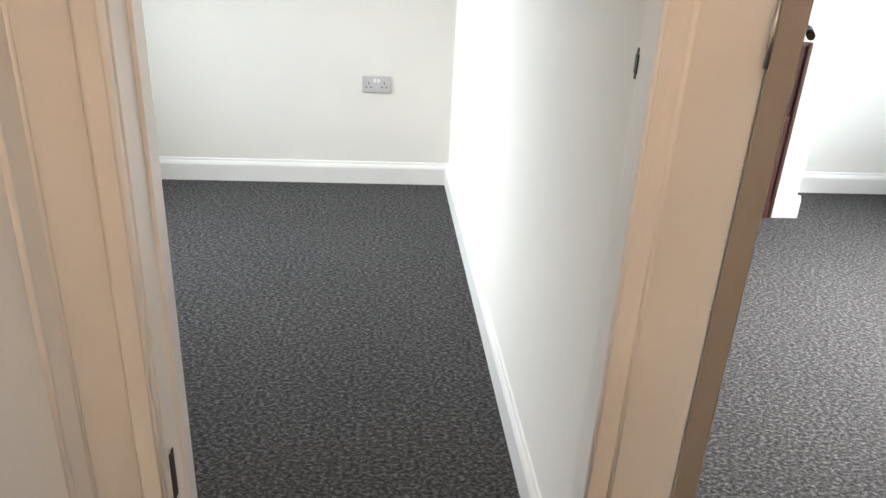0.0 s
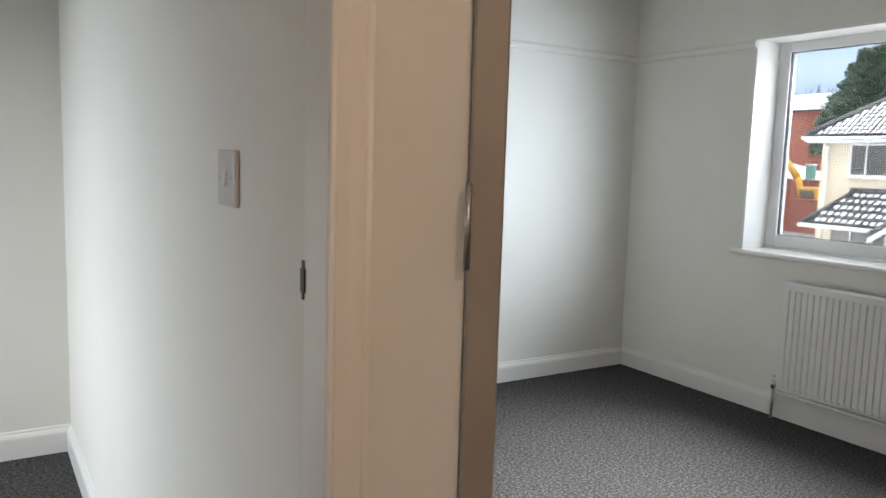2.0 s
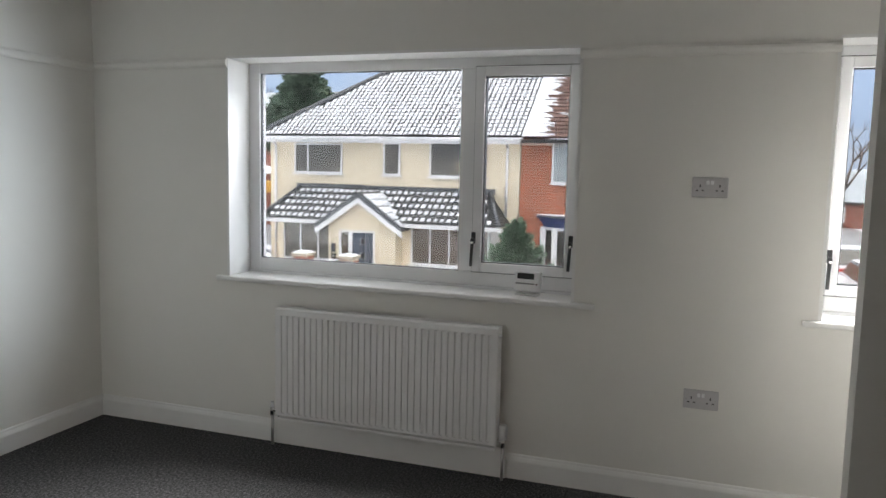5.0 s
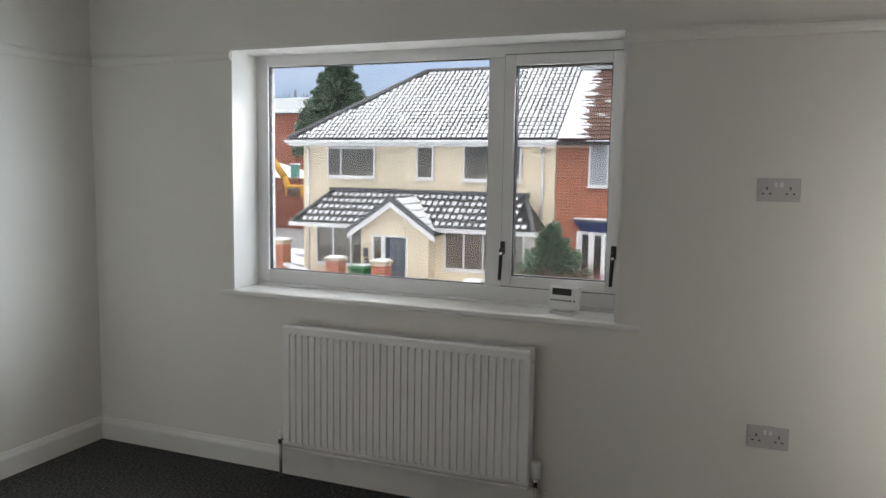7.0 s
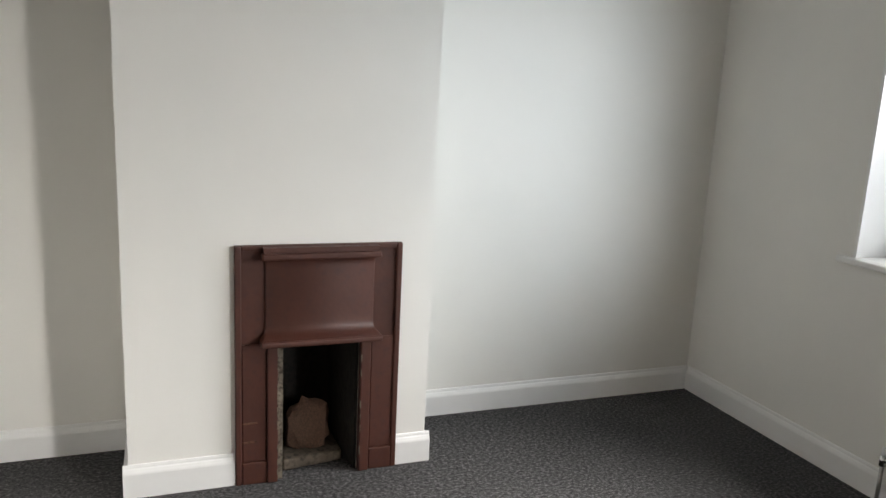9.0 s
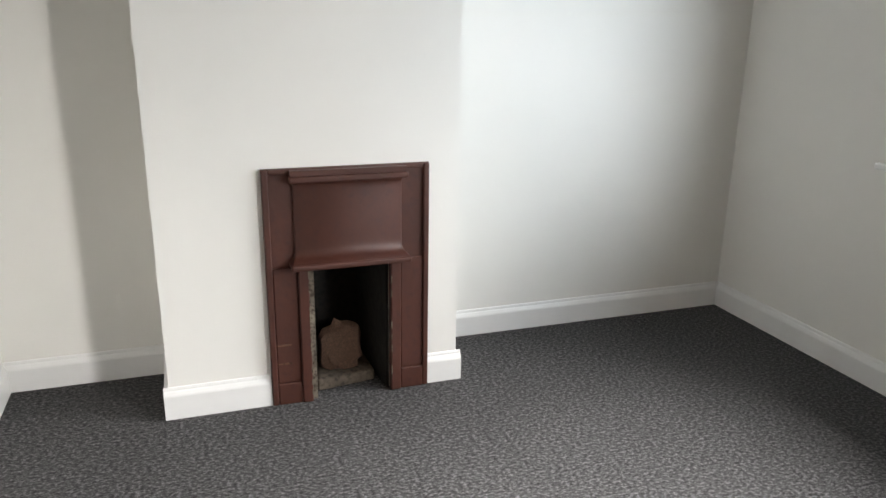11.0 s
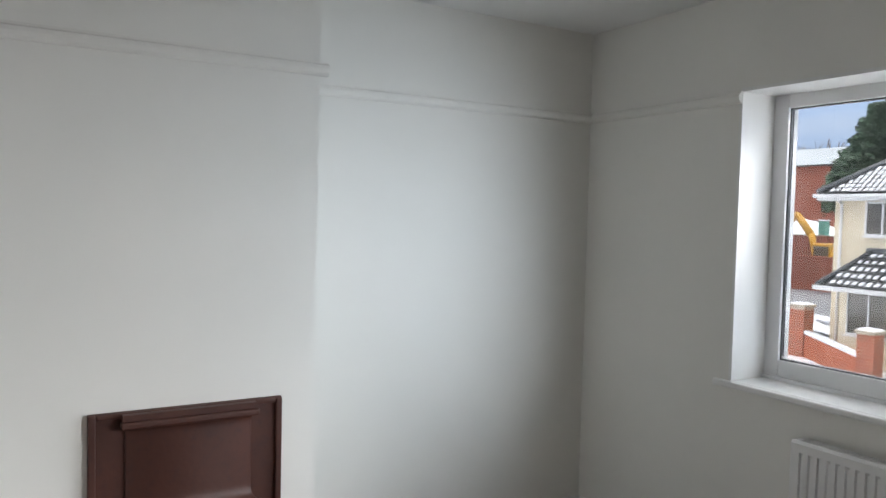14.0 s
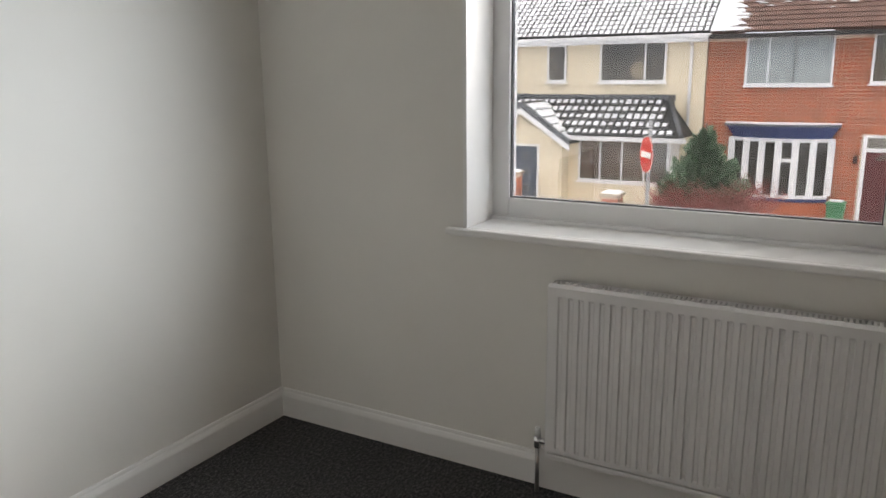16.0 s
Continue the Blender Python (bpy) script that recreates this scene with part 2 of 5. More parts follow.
TWIG = material("red_brown_twig", (0.27, 0.085, 0.075), 0.85, vary=0.3, scale=9, spread=0.3)
BARK = material("grey_bark", (0.13, 0.10, 0.085), 0.9, vary=0.3, scale=9)
YELLOW = material("yellow_digger_paint", (0.60, 0.31, 0.03), 0.45, vary=0.08)
TEAL = material("teal_plastic", (0.10, 0.30, 0.24), 0.5, vary=0.1)
ROAD = material("wet_asphalt", (0.20, 0.20, 0.21), 0.5, vary=0.15, scale=1.2, dark=(0.5, 0.51, 0.53), dark_amount=0.1)
CARPAINT = material("dark_car_paint", (0.05, 0.045, 0.10), 0.25, vary=0.05, coat=0.6)
CARWHITE = material("white_car_paint", (0.7, 0.7, 0.72), 0.25, vary=0.03, coat=0.6)
RUBBER = material("tyre_rubber", (0.02, 0.02, 0.02), 0.9, vary=0.2)


# ---- mesh helpers ----
def box(bm, x0, x1, y0, y1, z0, z1, mat=0):
    v = [bm.verts.new(p) for p in ((x0, y0, z0), (x1, y0, z0), (x1, y1, z0), (x0, y1, z0), (x0, y0, z1), (x1, y0, z1), (x1, y1, z1), (x0, y1, z1))]
    for f in ((0, 3, 2, 1), (4, 5, 6, 7), (0, 1, 5, 4), (1, 2, 6, 5), (2, 3, 7, 6), (3, 0, 4, 7)):
        bm.faces.new([v[i] for i in f]).material_index = mat


def prism(bm, plan, z0, z1, mat=0):
    """An upright block on a plan polygon (anticlockwise)."""
    lo = [bm.verts.new((x, y, z0)) for x, y in plan]
    hi = [bm.verts.new((x, y, z1)) for x, y in plan]
    bm.faces.new(lo[::-1]).material_index = mat
    bm.faces.new(hi).material_index = mat
    for i in range(len(plan)):
        j = (i + 1) % len(plan)
        bm.faces.new((lo[i], lo[j], hi[j], hi[i])).material_index = mat


def sweep(bm, profile, a, b, out, mat=0):
    """A profile (distance out from the wall, height) drawn from plan point a to b; out is the unit way off the wall."""
    rings = [[bm.verts.new((p[0] + out[0] * d, p[1] + out[1] * d, z)) for d, z in profile] for p in (a, b)]
    k = len(profile)
    for i in range(k):
        j = (i + 1) % k
        bm.faces.new((rings[0][i], rings[0][j], rings[1][j], rings[1][i])).material_index = mat
    bm.faces.new(rings[0][::-1]).material_index = mat
    bm.faces.new(rings[1]).material_index = mat
    bmesh.ops.recalc_face_normals(bm, faces=bm.faces[:])


def hull(bm, points, mat=0):
    vs = [bm.verts.new(p) for p in points]
    for g in bmesh.ops.convex_hull(bm, input=vs)["geom"]:
        if isinstance(g, bmesh.types.BMFace):
            g.material_index = mat


def tube(bm, a, b, r0, r1=None, sides=10, mat=0):
    r1 = r0 if r1 is None else r1
    a, b = Vector(a), Vector(b)
    m = Matrix.Translation((a + b) / 2) @ (b - a).to_track_quat("Z", "Y").to_matrix().to_4x4()
    got = bmesh.ops.create_cone(bm, cap_ends=True, segments=sides, radius1=r0, radius2=r1, depth=(b - a).length, matrix=m)
    for f in {f for v in got["verts"] for f in v.link_faces}:
        f.material_index = mat
        f.smooth = len(f.verts) == 4


def bevelled(bm, width, segments=2):
    bmesh.ops.bevel(bm, geom=bm.edges[:], offset=width, segments=segments, profile=0.5, affect="EDGES", clamp_overlap=True)


def part(name, bm, mat, parent=None, label="", at=None):
    me = bpy.data.meshes.new(name)
    bm.normal_update()
    bm.to_mesh(me)
    bm.free()
    for one in mat if isinstance(mat, (list, tuple)) else [mat]:
        me.materials.append(one)
    ob = new(name, me)
    if parent is not None:
        ob.parent = parent
    if at is not None:
        ob.matrix_basis = at
    return tagged(ob, label) if label else ob


def thing(name, at, label, category, group="", kind=""):
    ob = new(name)
    ob.empty_display_size = 0.1
    ob.matrix_basis = at if isinstance(at, Matrix) else pose(*at)
    return tagged(ob, label, category, group, kind)


def boxes(*spans, bev=0.0):
    bm = bmesh.new()
    for s in spans:
        box(bm, *s)
    if bev:
        bevelled(bm, bev)
    return bm


def structure(name, bm, mat, label, category):
    return tagged(part(name, bm, mat), label, category, kind="structure")


# ---- the rooms: plan in metres ----
CEILING = 2.43
BACK, BREAST = 0.015, -0.380          # north wall and chimney breast faces
BR_L, BR_R = -2.652, -1.563           # breast's sides
OPEN_L, OPEN_R, OPEN_TOP = -2.142, -1.838, 0.525
WEST = -3.249                         # bedroom's west wall
PART = -3.348                         # small room's side of the partition
SOUTH = -5.0
W1 = (-2.731, -0.872, 0.874, 2.043)   # large window: y, y, z, z
W2 = (-4.600, -3.774, 0.874, 2.050)

structure("floor_bedroom", boxes((-3.26, 0.03, SOUTH - 0.1, BACK + 0.01, -0.12, 0.0)), CARPET, "dark grey flecked loop-pile carpet wall to wall", "carpet")
structure("floor_small_room", boxes((-5.7, -3.26, -2.80, BACK + 0.01, -0.12, 0.0)), CARPET, "dark grey flecked carpet in the small room", "carpet")
structure("floor_landing", boxes((-5.7, -3.26, -5.4, -2.80, -0.12, 0.0), (-3.26, -2.80, -5.4, SOUTH - 0.1, -0.12, 0.0)), CARPET, "dark grey carpet on the landing", "carpet")
structure("ceiling_bedroom", boxes((-3.33, 0.3, SOUTH - 0.2, 0.25, CEILING, CEILING + 0.15)), CEIL, "plain white painted bedroom ceiling", "ceiling")
structure("ceiling_small_room", boxes((-5.8, -3.33, -2.83, 0.25, CEILING, CEILING + 0.15)), CEIL, "plain white painted ceiling of small room", "ceiling")
structure("ceiling_landing", boxes((-5.8, -3.33, -5.5, -2.83, CEILING, CEILING + 0.15), (-3.33, -2.78, -5.5, SOUTH - 0.2, CEILING, CEILING + 0.15)), CEIL, "plain white painted landing ceiling", "ceiling")
structure("wall_north", boxes((-5.8, 0.30, BACK, 0.25, -0.12, CEILING)), WALL, "white emulsioned north wall shared by both rooms", "wall")
bm = bmesh.new()
arch = [(BR_L, 0), (OPEN_L, 0), (OPEN_L, OPEN_TOP), (OPEN_R, OPEN_TOP), (OPEN_R, 0), (BR_R, 0), (BR_R, CEILING), (BR_L, CEILING)]
near = [bm.verts.new((x, BREAST, z)) for x, z in arch]
far = [bm.verts.new((x, BACK, z)) for x, z in arch]
bm.faces.new(near)
bm.faces.new(far[::-1])
for i in range(8):
    bm.faces.new((near[i], far[i], far[(i + 1) % 8], near[(i + 1) % 8]))
bmesh.ops.recalc_face_normals(bm, faces=bm.faces[:])
structure("wall_chimney_breast", bm, WALL, "white plastered chimney breast with a fireplace opening", "chimney breast")
y0, y1, z0, z1 = W1
v0, v1, u0, u1 = W2
structure("wall_east", boxes(
    (0.015, 0.30, y1, BACK, -0.12, CEILING), (0.015, 0.30, v1, y0, -0.12, CEILING), (0.015, 0.30, SOUTH - 0.2, v0, -0.12, CEILING),
    (0.015, 0.30, y0, y1, -0.12, z0), (0.015, 0.30, y0, y1, z1, CEILING),
    (0.015, 0.30, v0, v1, -0.12, u0), (0.015, 0.30, v0, v1, u1, CEILING)), WALL, "white painted window wall", "wall")
bm = bmesh.new()
prism(bm, [(PART, BACK), (-3.320, -2.78), (WEST, -2.78), (WEST, BACK)], -0.12, CEILING)
structure("wall_partition", bm, WALL, "white painted partition between the two rooms", "wall")
structure("wall_south", boxes((-2.9, 0.30, SOUTH - 0.2, SOUTH, -0.12, CEILING)), WALL, "plain white south wall", "wall")
structure("wall_nib", boxes((-0.66, -0.55, SOUTH, -3.80, 0.0, CEILING)), WALL, "narrow white partition end beside the small window", "wall")
# splayed wall with the bedroom's doorway, and the landing's other walls
HX, HY = -3.205, -2.950               # hinge-side edge of the doorway
DX, DY = 0.380, -0.925                # way along the splayed wall
JX, JY = HX + 0.78 * DX, HY + 0.78 * DY
NX, NY = 0.925, 0.380                 # way into the bedroom
bm = bmesh.new()
prism(bm, [(HX, HY), (JX, JY), (JX + 0.1 * NX, JY + 0.1 * NY), (HX + 0.1 * NX, HY + 0.1 * NY)], 2.02, CEILING)
structure("wall_over_door", bm, WALL, "white wall above the bedroom doorway", "wall")
structure("wall_landing_east", boxes((JX, JX + 0.12, -5.4, JY, -0.12, CEILING)), WALL, "white landing wall beside the bedroom doorway", "wall")
structure("wall_landing_south", boxes((-5.7, JX, -5.5, -5.4, -0.12, CEILING)), WALL, "white landing end wall", "wall")
structure("wall_landing_west", boxes((-4.32, -4.190, -5.4, -2.8715, -0.12, CEILING)), WALL, "white landing side wall", "wall")
structure("wall_small_room_front", boxes((-5.7, -4.100, -2.87, -2.75, -0.12, CEILING), (-4.100, -3.336, -2.85, -2.75, 2.02, CEILING)), WALL, "white wall with the small room's doorway", "wall")
structure("wall_small_room_west", boxes((-6.0, -5.7, -2.87, -1.55, -0.12, CEILING), (-6.0, -5.7, -0.35, BACK, -0.12, CEILING), (-6.0, -5.7, -1.55, -0.35, -0.12, 0.85), (-6.0, -5.7, -1.55, -0.35, 1.95, CEILING)), WALL, "white far wall of small room with a window opening", "wall")

# corner post between the two doorways: white chamfered lining, beaded casing, splayed casing
bm = bmesh.new()
prism(bm, [(-3.335, -2.783), (-3.335, -2.849), (-3.331, -2.853), (-3.300, -2.853), (-3.300, -2.783)], 0.0, CEILING)
structure("door_lining_small_room", bm, GLOSS, "white gloss painted door lining with rubbed edge", "door frame")
bm = bmesh.new()
prism(bm, [(-3.334, -2.8565), (-3.288, -2.8505), (-3.2165, -2.9405), (-3.205, -2.934), (-3.252, -2.7815), (-3.299, -2.7815), (-3.299, -2.8535), (-3.334, -2.8535)], 0.0, 2.09)
structure("door_casing_corner", bm, GLOSS, "cream-lit gloss painted corner casing between two doorways", "door frame")
bm = bmesh.new()
tube(bm, (-3.2865, -2.8495, 0), (-3.2865, -2.8495, 2.09), 0.006, sides=12)
tube(bm, (-3.331, -2.8555, 0), (-3.331, -2.8555, 2.09), 0.004, sides=10)
structure("door_casing_bead", bm, GLOSS, "rounded bead along the casing corner", "trim")
bm = bmesh.new()
prism(bm, [(-3.331, -2.850), (-3.288, -2.846), (-3.214, -2.936), (-3.205, -2.945), (-3.12, -2.91), (WEST + 0.1, -2.782), (WEST, -2.782), (-3.299, -2.782), (-3.299, -2.850)], 2.09, CEILING)
structure("wall_corner_over_casing", bm, WALL, "white wall above the corner casing", "wall")


def casing_left():
    """Left side of the small room's doorway with its casing, and the next doorway's casing round the corner."""
    bm = bmesh.new()
    box(bm, -4.100, -4.067, -2.873, -2.75, 0, 2.02)
    structure("door_lining_left", bm, GLOSS, "white gloss painted door lining", "door frame")
    bm = bmesh.new()
    box(bm, -4.067, -4.060, -2.800, -2.755, 0, 2.02)
    structure("door_stop", bm, GLOSS, "planted white door stop", "door frame")
    bm = bmesh.new()
    box(bm, -4.111, -4.069, -2.892, -2.873, 0, 2.09)
    bevelled(bm, 0.006)
    tube(bm, (-4.072, -2.893, 0), (-4.072, -2.893, 2.09), 0.005, sides=10)
    structure("door_casing_left", bm, GLOSS, "gloss painted beaded door casing", "door frame")
    bm = bmesh.new()
    box(bm, -4.190, -4.166, -3.34, -2.935, 0, 2.09)
    bevelled(bm, 0.006)
    tube(bm, (-4.168, -2.937, 0), (-4.168, -2.937, 2.09), 0.006, sides=10)
    tube(bm, (-4.166, -3.010, 0), (-4.166, -3.010, 2.09), 0.007, sides=10)
    structure("door_casing_side", bm, GLOSS, "gloss painted casing of the next landing doorway", "door frame")


casing_left()
# added splay, its angle chosen so this corner strip catches the bedroom's daylight
bm = bmesh.new()
prism(bm, [(-4.189, -2.933), (-4.170, -2.930), (-4.113, -2.882), (-4.1125, -2.8715), (-4.189, -2.8715)], 0.0, CEILING)
structure("daylight_catching_splay", bm, GLOSS, "added white splay angled to catch daylight between two landing casings", "trim")

# the head casings over both doorways
structure("door_head_small_room", boxes((-4.111, -3.336, -2.872, -2.852, 2.02, 2.09)), GLOSS, "gloss painted casing over the small doorway", "door frame")
bm = bmesh.new()
prism(bm, [(HX - 0.01 * NX, HY - 0.01 * NY), (JX - 0.01 * NX, JY - 0.01 * NY), (JX - 0.002 * NX, JY - 0.002 * NY), (HX - 0.002 * NX, HY - 0.002 * NY)], 2.02, 2.09)
structure("door_head_bedroom", bm, GLOSS, "gloss painted casing over the bedroom doorway", "door frame")

SKIRT = [(0, 0), (0.018, 0), (0.018, 0.088), (0.0165, 0.094), (0.012, 0.104), (0.008, 0.109), (0.0075, 0.114), (0.005, 0.120), (0, 0.121)]
RAIL = [(0, 1.992), (0.010, 1.993), (0.019, 2.002), (0.023, 2.015), (0.021, 2.027), (0.012, 2.033), (0.010, 2.041), (0, 2.042)]


def run(name, profile, a, b, out, mat, label, category):
    bm = bmesh.new()
    sweep(bm, profile, a, b, out)
    structure(name, bm, mat, label, category)


t = 0.018
for a, b, out in (
        ((BR_R, BACK), (0.015, BACK), (0, -1)), ((0.015, BACK - t), (0.015, SOUTH), (-1, 0)),
        ((-2.293, BREAST), (BR_L - t, BREAST), (0, -1)), ((BR_R + t, BREAST), (-1.686, BREAST), (0, -1)),
        ((BR_R, BREAST), (BR_R, BACK - t), (1, 0)), ((BR_L, BREAST), (BR_L, BACK - t), (-1, 0)),
        ((WEST, BACK), (BR_L, BACK), (0, -1)), ((WEST, -2.78), (WEST, BACK - t), (1, 0)),
        ((-5.7, BACK), (PART, BACK), (0, -1)), ((PART, BACK - t), (-3.3205, -2.75), (-1, 0))):
    run("baseboard", SKIRT, a, b, out, GLOSS, "white gloss moulded skirting board", "skirting board")
r = 0.028
for a, b, out in (
        ((BR_R, BACK), (0.015, BACK), (0, -1)), ((0.015, BACK - r), (0.015, W1[1] - 0.002), (-1, 0)), ((0.015, W1[0] + 0.002), (0.015, W2[1] - 0.002), (-1, 0)),
        ((BR_R + r, BREAST), (BR_L - r, BREAST), (0, -1)), ((BR_R, BREAST), (BR_R, BACK - r), (1, 0)), ((BR_L, BREAST), (BR_L, BACK - r), (-1, 0)),
        ((WEST, BACK), (BR_L, BACK), (0, -1)), ((WEST, -2.78), (WEST, BACK - r), (1, 0)),
        ((-5.7, BACK), (PART, BACK), (0, -1)), ((PART, BACK - r), (-3.3205, -2.75), (-1, 0))):
    run("picture_rail", RAIL, a, b, out, WALL, "white painted moulded picture rail", "picture rail")


# ---- windows ----
def handle(parent, y, top):
    """Black espagnolette handle: a back plate and a drop lever, with a small chrome boss."""
    bm = bmesh.new()
    box(bm, 0.185, 0.197, y - 0.011, y + 0.011, top - 0.060, top)
    bevelled(bm, 0.005)
    h = part("window_handle", bm, BLACK, parent, "black window handle")
    bm = bmesh.new()
    tube(bm, (0.171, y, top - 0.045), (0.165, y + 0.004, top - 0.172), 0.0095, 0.0075, 10)
    tube(bm, (0.197, y, top - 0.042), (0.167, y, top - 0.042), 0.011, 0.010, 10)
    part("lever", bm, BLACK, h)
    bm = bmesh.new()
    tube(bm, (0.172, y - 0.001, top - 0.052), (0.157, y - 0.001, top - 0.052), 0.007, 0.006, 10)
    part("chrome_boss", bm, CHROME, h, "small chrome lock button")


def ring(bm, x0, x1, ya, yb, za, zb, w):
    """A rectangular frame w wide, standing across x."""
    box(bm, x0, x1, ya, ya + w, za, zb)
    box(bm, x0, x1, yb - w, yb, za, zb)
    box(bm, x0, x1, ya + w, yb - w, za, za + w)
    box(bm, x0, x1, ya + w, yb - w, zb - w, zb)


def window(name, span, mullion, label):
    """Frame, sash, seals, panes, board and handles; mullion gives the y of the upright's two edges."""
    ya, yb, za, zb = span
    base = 0.889
    win = thing(name, (0, 0, 0), label, "window", kind="structure")
    F0, F1 = 0.214, 0.280
    left, right, foot, head = 0.068, 0.034, 0.078, 0.058
    bm = bmesh.new()
    stile = left if mullion else 0.034
    box(bm, F0, F1, yb - stile, yb, base, zb)
    box(bm, F0, F1, ya, ya + right, base, zb)
    box(bm, F0, F1, ya + right, yb - stile, base, base + foot)
    box(bm, F0, F1, ya + right, yb - stile, zb - head, zb)
    if mullion:
        box(bm, F0, F1, mullion[0], mullion[1], base + foot, zb - head)
    bevelled(bm, 0.004, 2)
    part("window_frame", bm, UPVC, win)
    s0, s1 = ya + right - 0.006, (mullion[0] + 0.006 if mullion else yb - stile + 0.002)
    lo, hi = base + foot + 0.003, zb - head + 0.008
    bm = bmesh.new()
    ring(bm, 0.197, 0.262, s0, s1, lo, hi, 0.048)
    bevelled(bm, 0.004, 2)
    part("casement_sash", bm, UPVC, win, "white hinged casement sash")
    bm = bmesh.new()
    ring(bm, 0.2115, 0.2135, s0 - 0.004, s1 + 0.004, lo - 0.004, hi + 0.004, 0.010)
    part("gasket", bm, BLACK, win, "black rubber seal line round the sash")
    bm = bmesh.new()
    ring(bm, 0.212, 0.245, s0 + 0.047, s1 - 0.047, lo + 0.047, hi - 0.047, 0.006)
    part("glazing_seal", bm, BLACK, win, "thin black glazing seal")
    bm = bmesh.new()
    box(bm, 0.232, 0.236, s0 + 0.047, s1 - 0.047, lo + 0.047, hi - 0.047)
    g = part("pane", bm, WGLASS, win)
    g.visible_shadow = False
    if mullion:
        bm = bmesh.new()
        ring(bm, 0.226, 0.246, mullion[1] - 0.001, yb - left + 0.001, base + foot - 0.001, zb - head + 0.001, 0.005)
        part("glazing_seal", bm, BLACK, win, "thin black glazing seal")
        bm = bmesh.new()
        box(bm, 0.234, 0.238, mullion[1] - 0.001, yb - left + 0.001, base + foot - 0.001, zb - head + 0.001)
        g = part("pane", bm, WGLASS, win)
        g.visible_shadow = False
    bm = bmesh.new()
    box(bm, -0.012, 0.0145, ya - 0.108, yb + 0.070, za - 0.014, za + 0.013)
    box(bm, 0.0145, 0.222, ya + 0.002, yb - 0.002, za - 0.014, za + 0.013)
    bevelled(bm, 0.008, 3)
    part("window_sill", bm, GLOSS, win, "white gloss window board with rounded nose")
    bm = bmesh.new()
    hull(bm, [(x, y, z) for y in (ya + 0.003, yb - 0.003) for x, z in ((0.196, za + 0.0135), (0.2135, za + 0.0135), (0.2135, za + 0.027), (0.203, za + 0.025), (0.198, za + 0.020))])
    part("sill_bead", bm, UPVC, win, "small white quadrant bead behind the board")
    handle(win, s1 - 0.010, 1.174)
    if mullion:
        handle(win, s0 + 0.016, 1.178)
    return win


def side_window():
    """The small room's window: plain frame, upright and two panes."""
    win = thing("window_3", (0, 0, 0), "white plastic window of the small room", "window", kind="structure")
    bm = bmesh.new()
    ring(bm, -5.93, -5.86, -1.549, -0.351, 0.851, 1.949, 0.06)
    box(bm, -5.93, -5.86, -0.98, -0.92, 0.911, 1.889)
    part("window_frame", bm, UPVC, win)
    for ya, yb in ((-1.489, -0.98), (-0.92, -0.411)):
        part("pane", boxes((-5.90, -5.894, ya, yb, 0.911, 1.889)), WGLASS, win)


side_window()
window("window_1", W1, (-2.192, -2.108), "wide white plastic window, fixed pane beside a casement")
window("window_2", W2, None, "narrow white plastic casement window")
# plain white head and side linings of the reveals
for ya, yb, za, zb in (W1, W2):
    bm = bmesh.new()
    box(bm, 0.013, 0.2135, ya - 0.001, yb + 0.001, zb - 0.004, zb + 0.01)
    box(bm, 0.013, 0.2135, yb - 0.004, yb + 0.01, za + 0.0135, zb - 0.004)
    box(bm, 0.013, 0.2135, ya - 0.01, ya + 0.004, za + 0.0135, zb - 0.004)
    structure("window_reveal", bm, GLOSS, "smooth white window reveal lining", "window reveal")


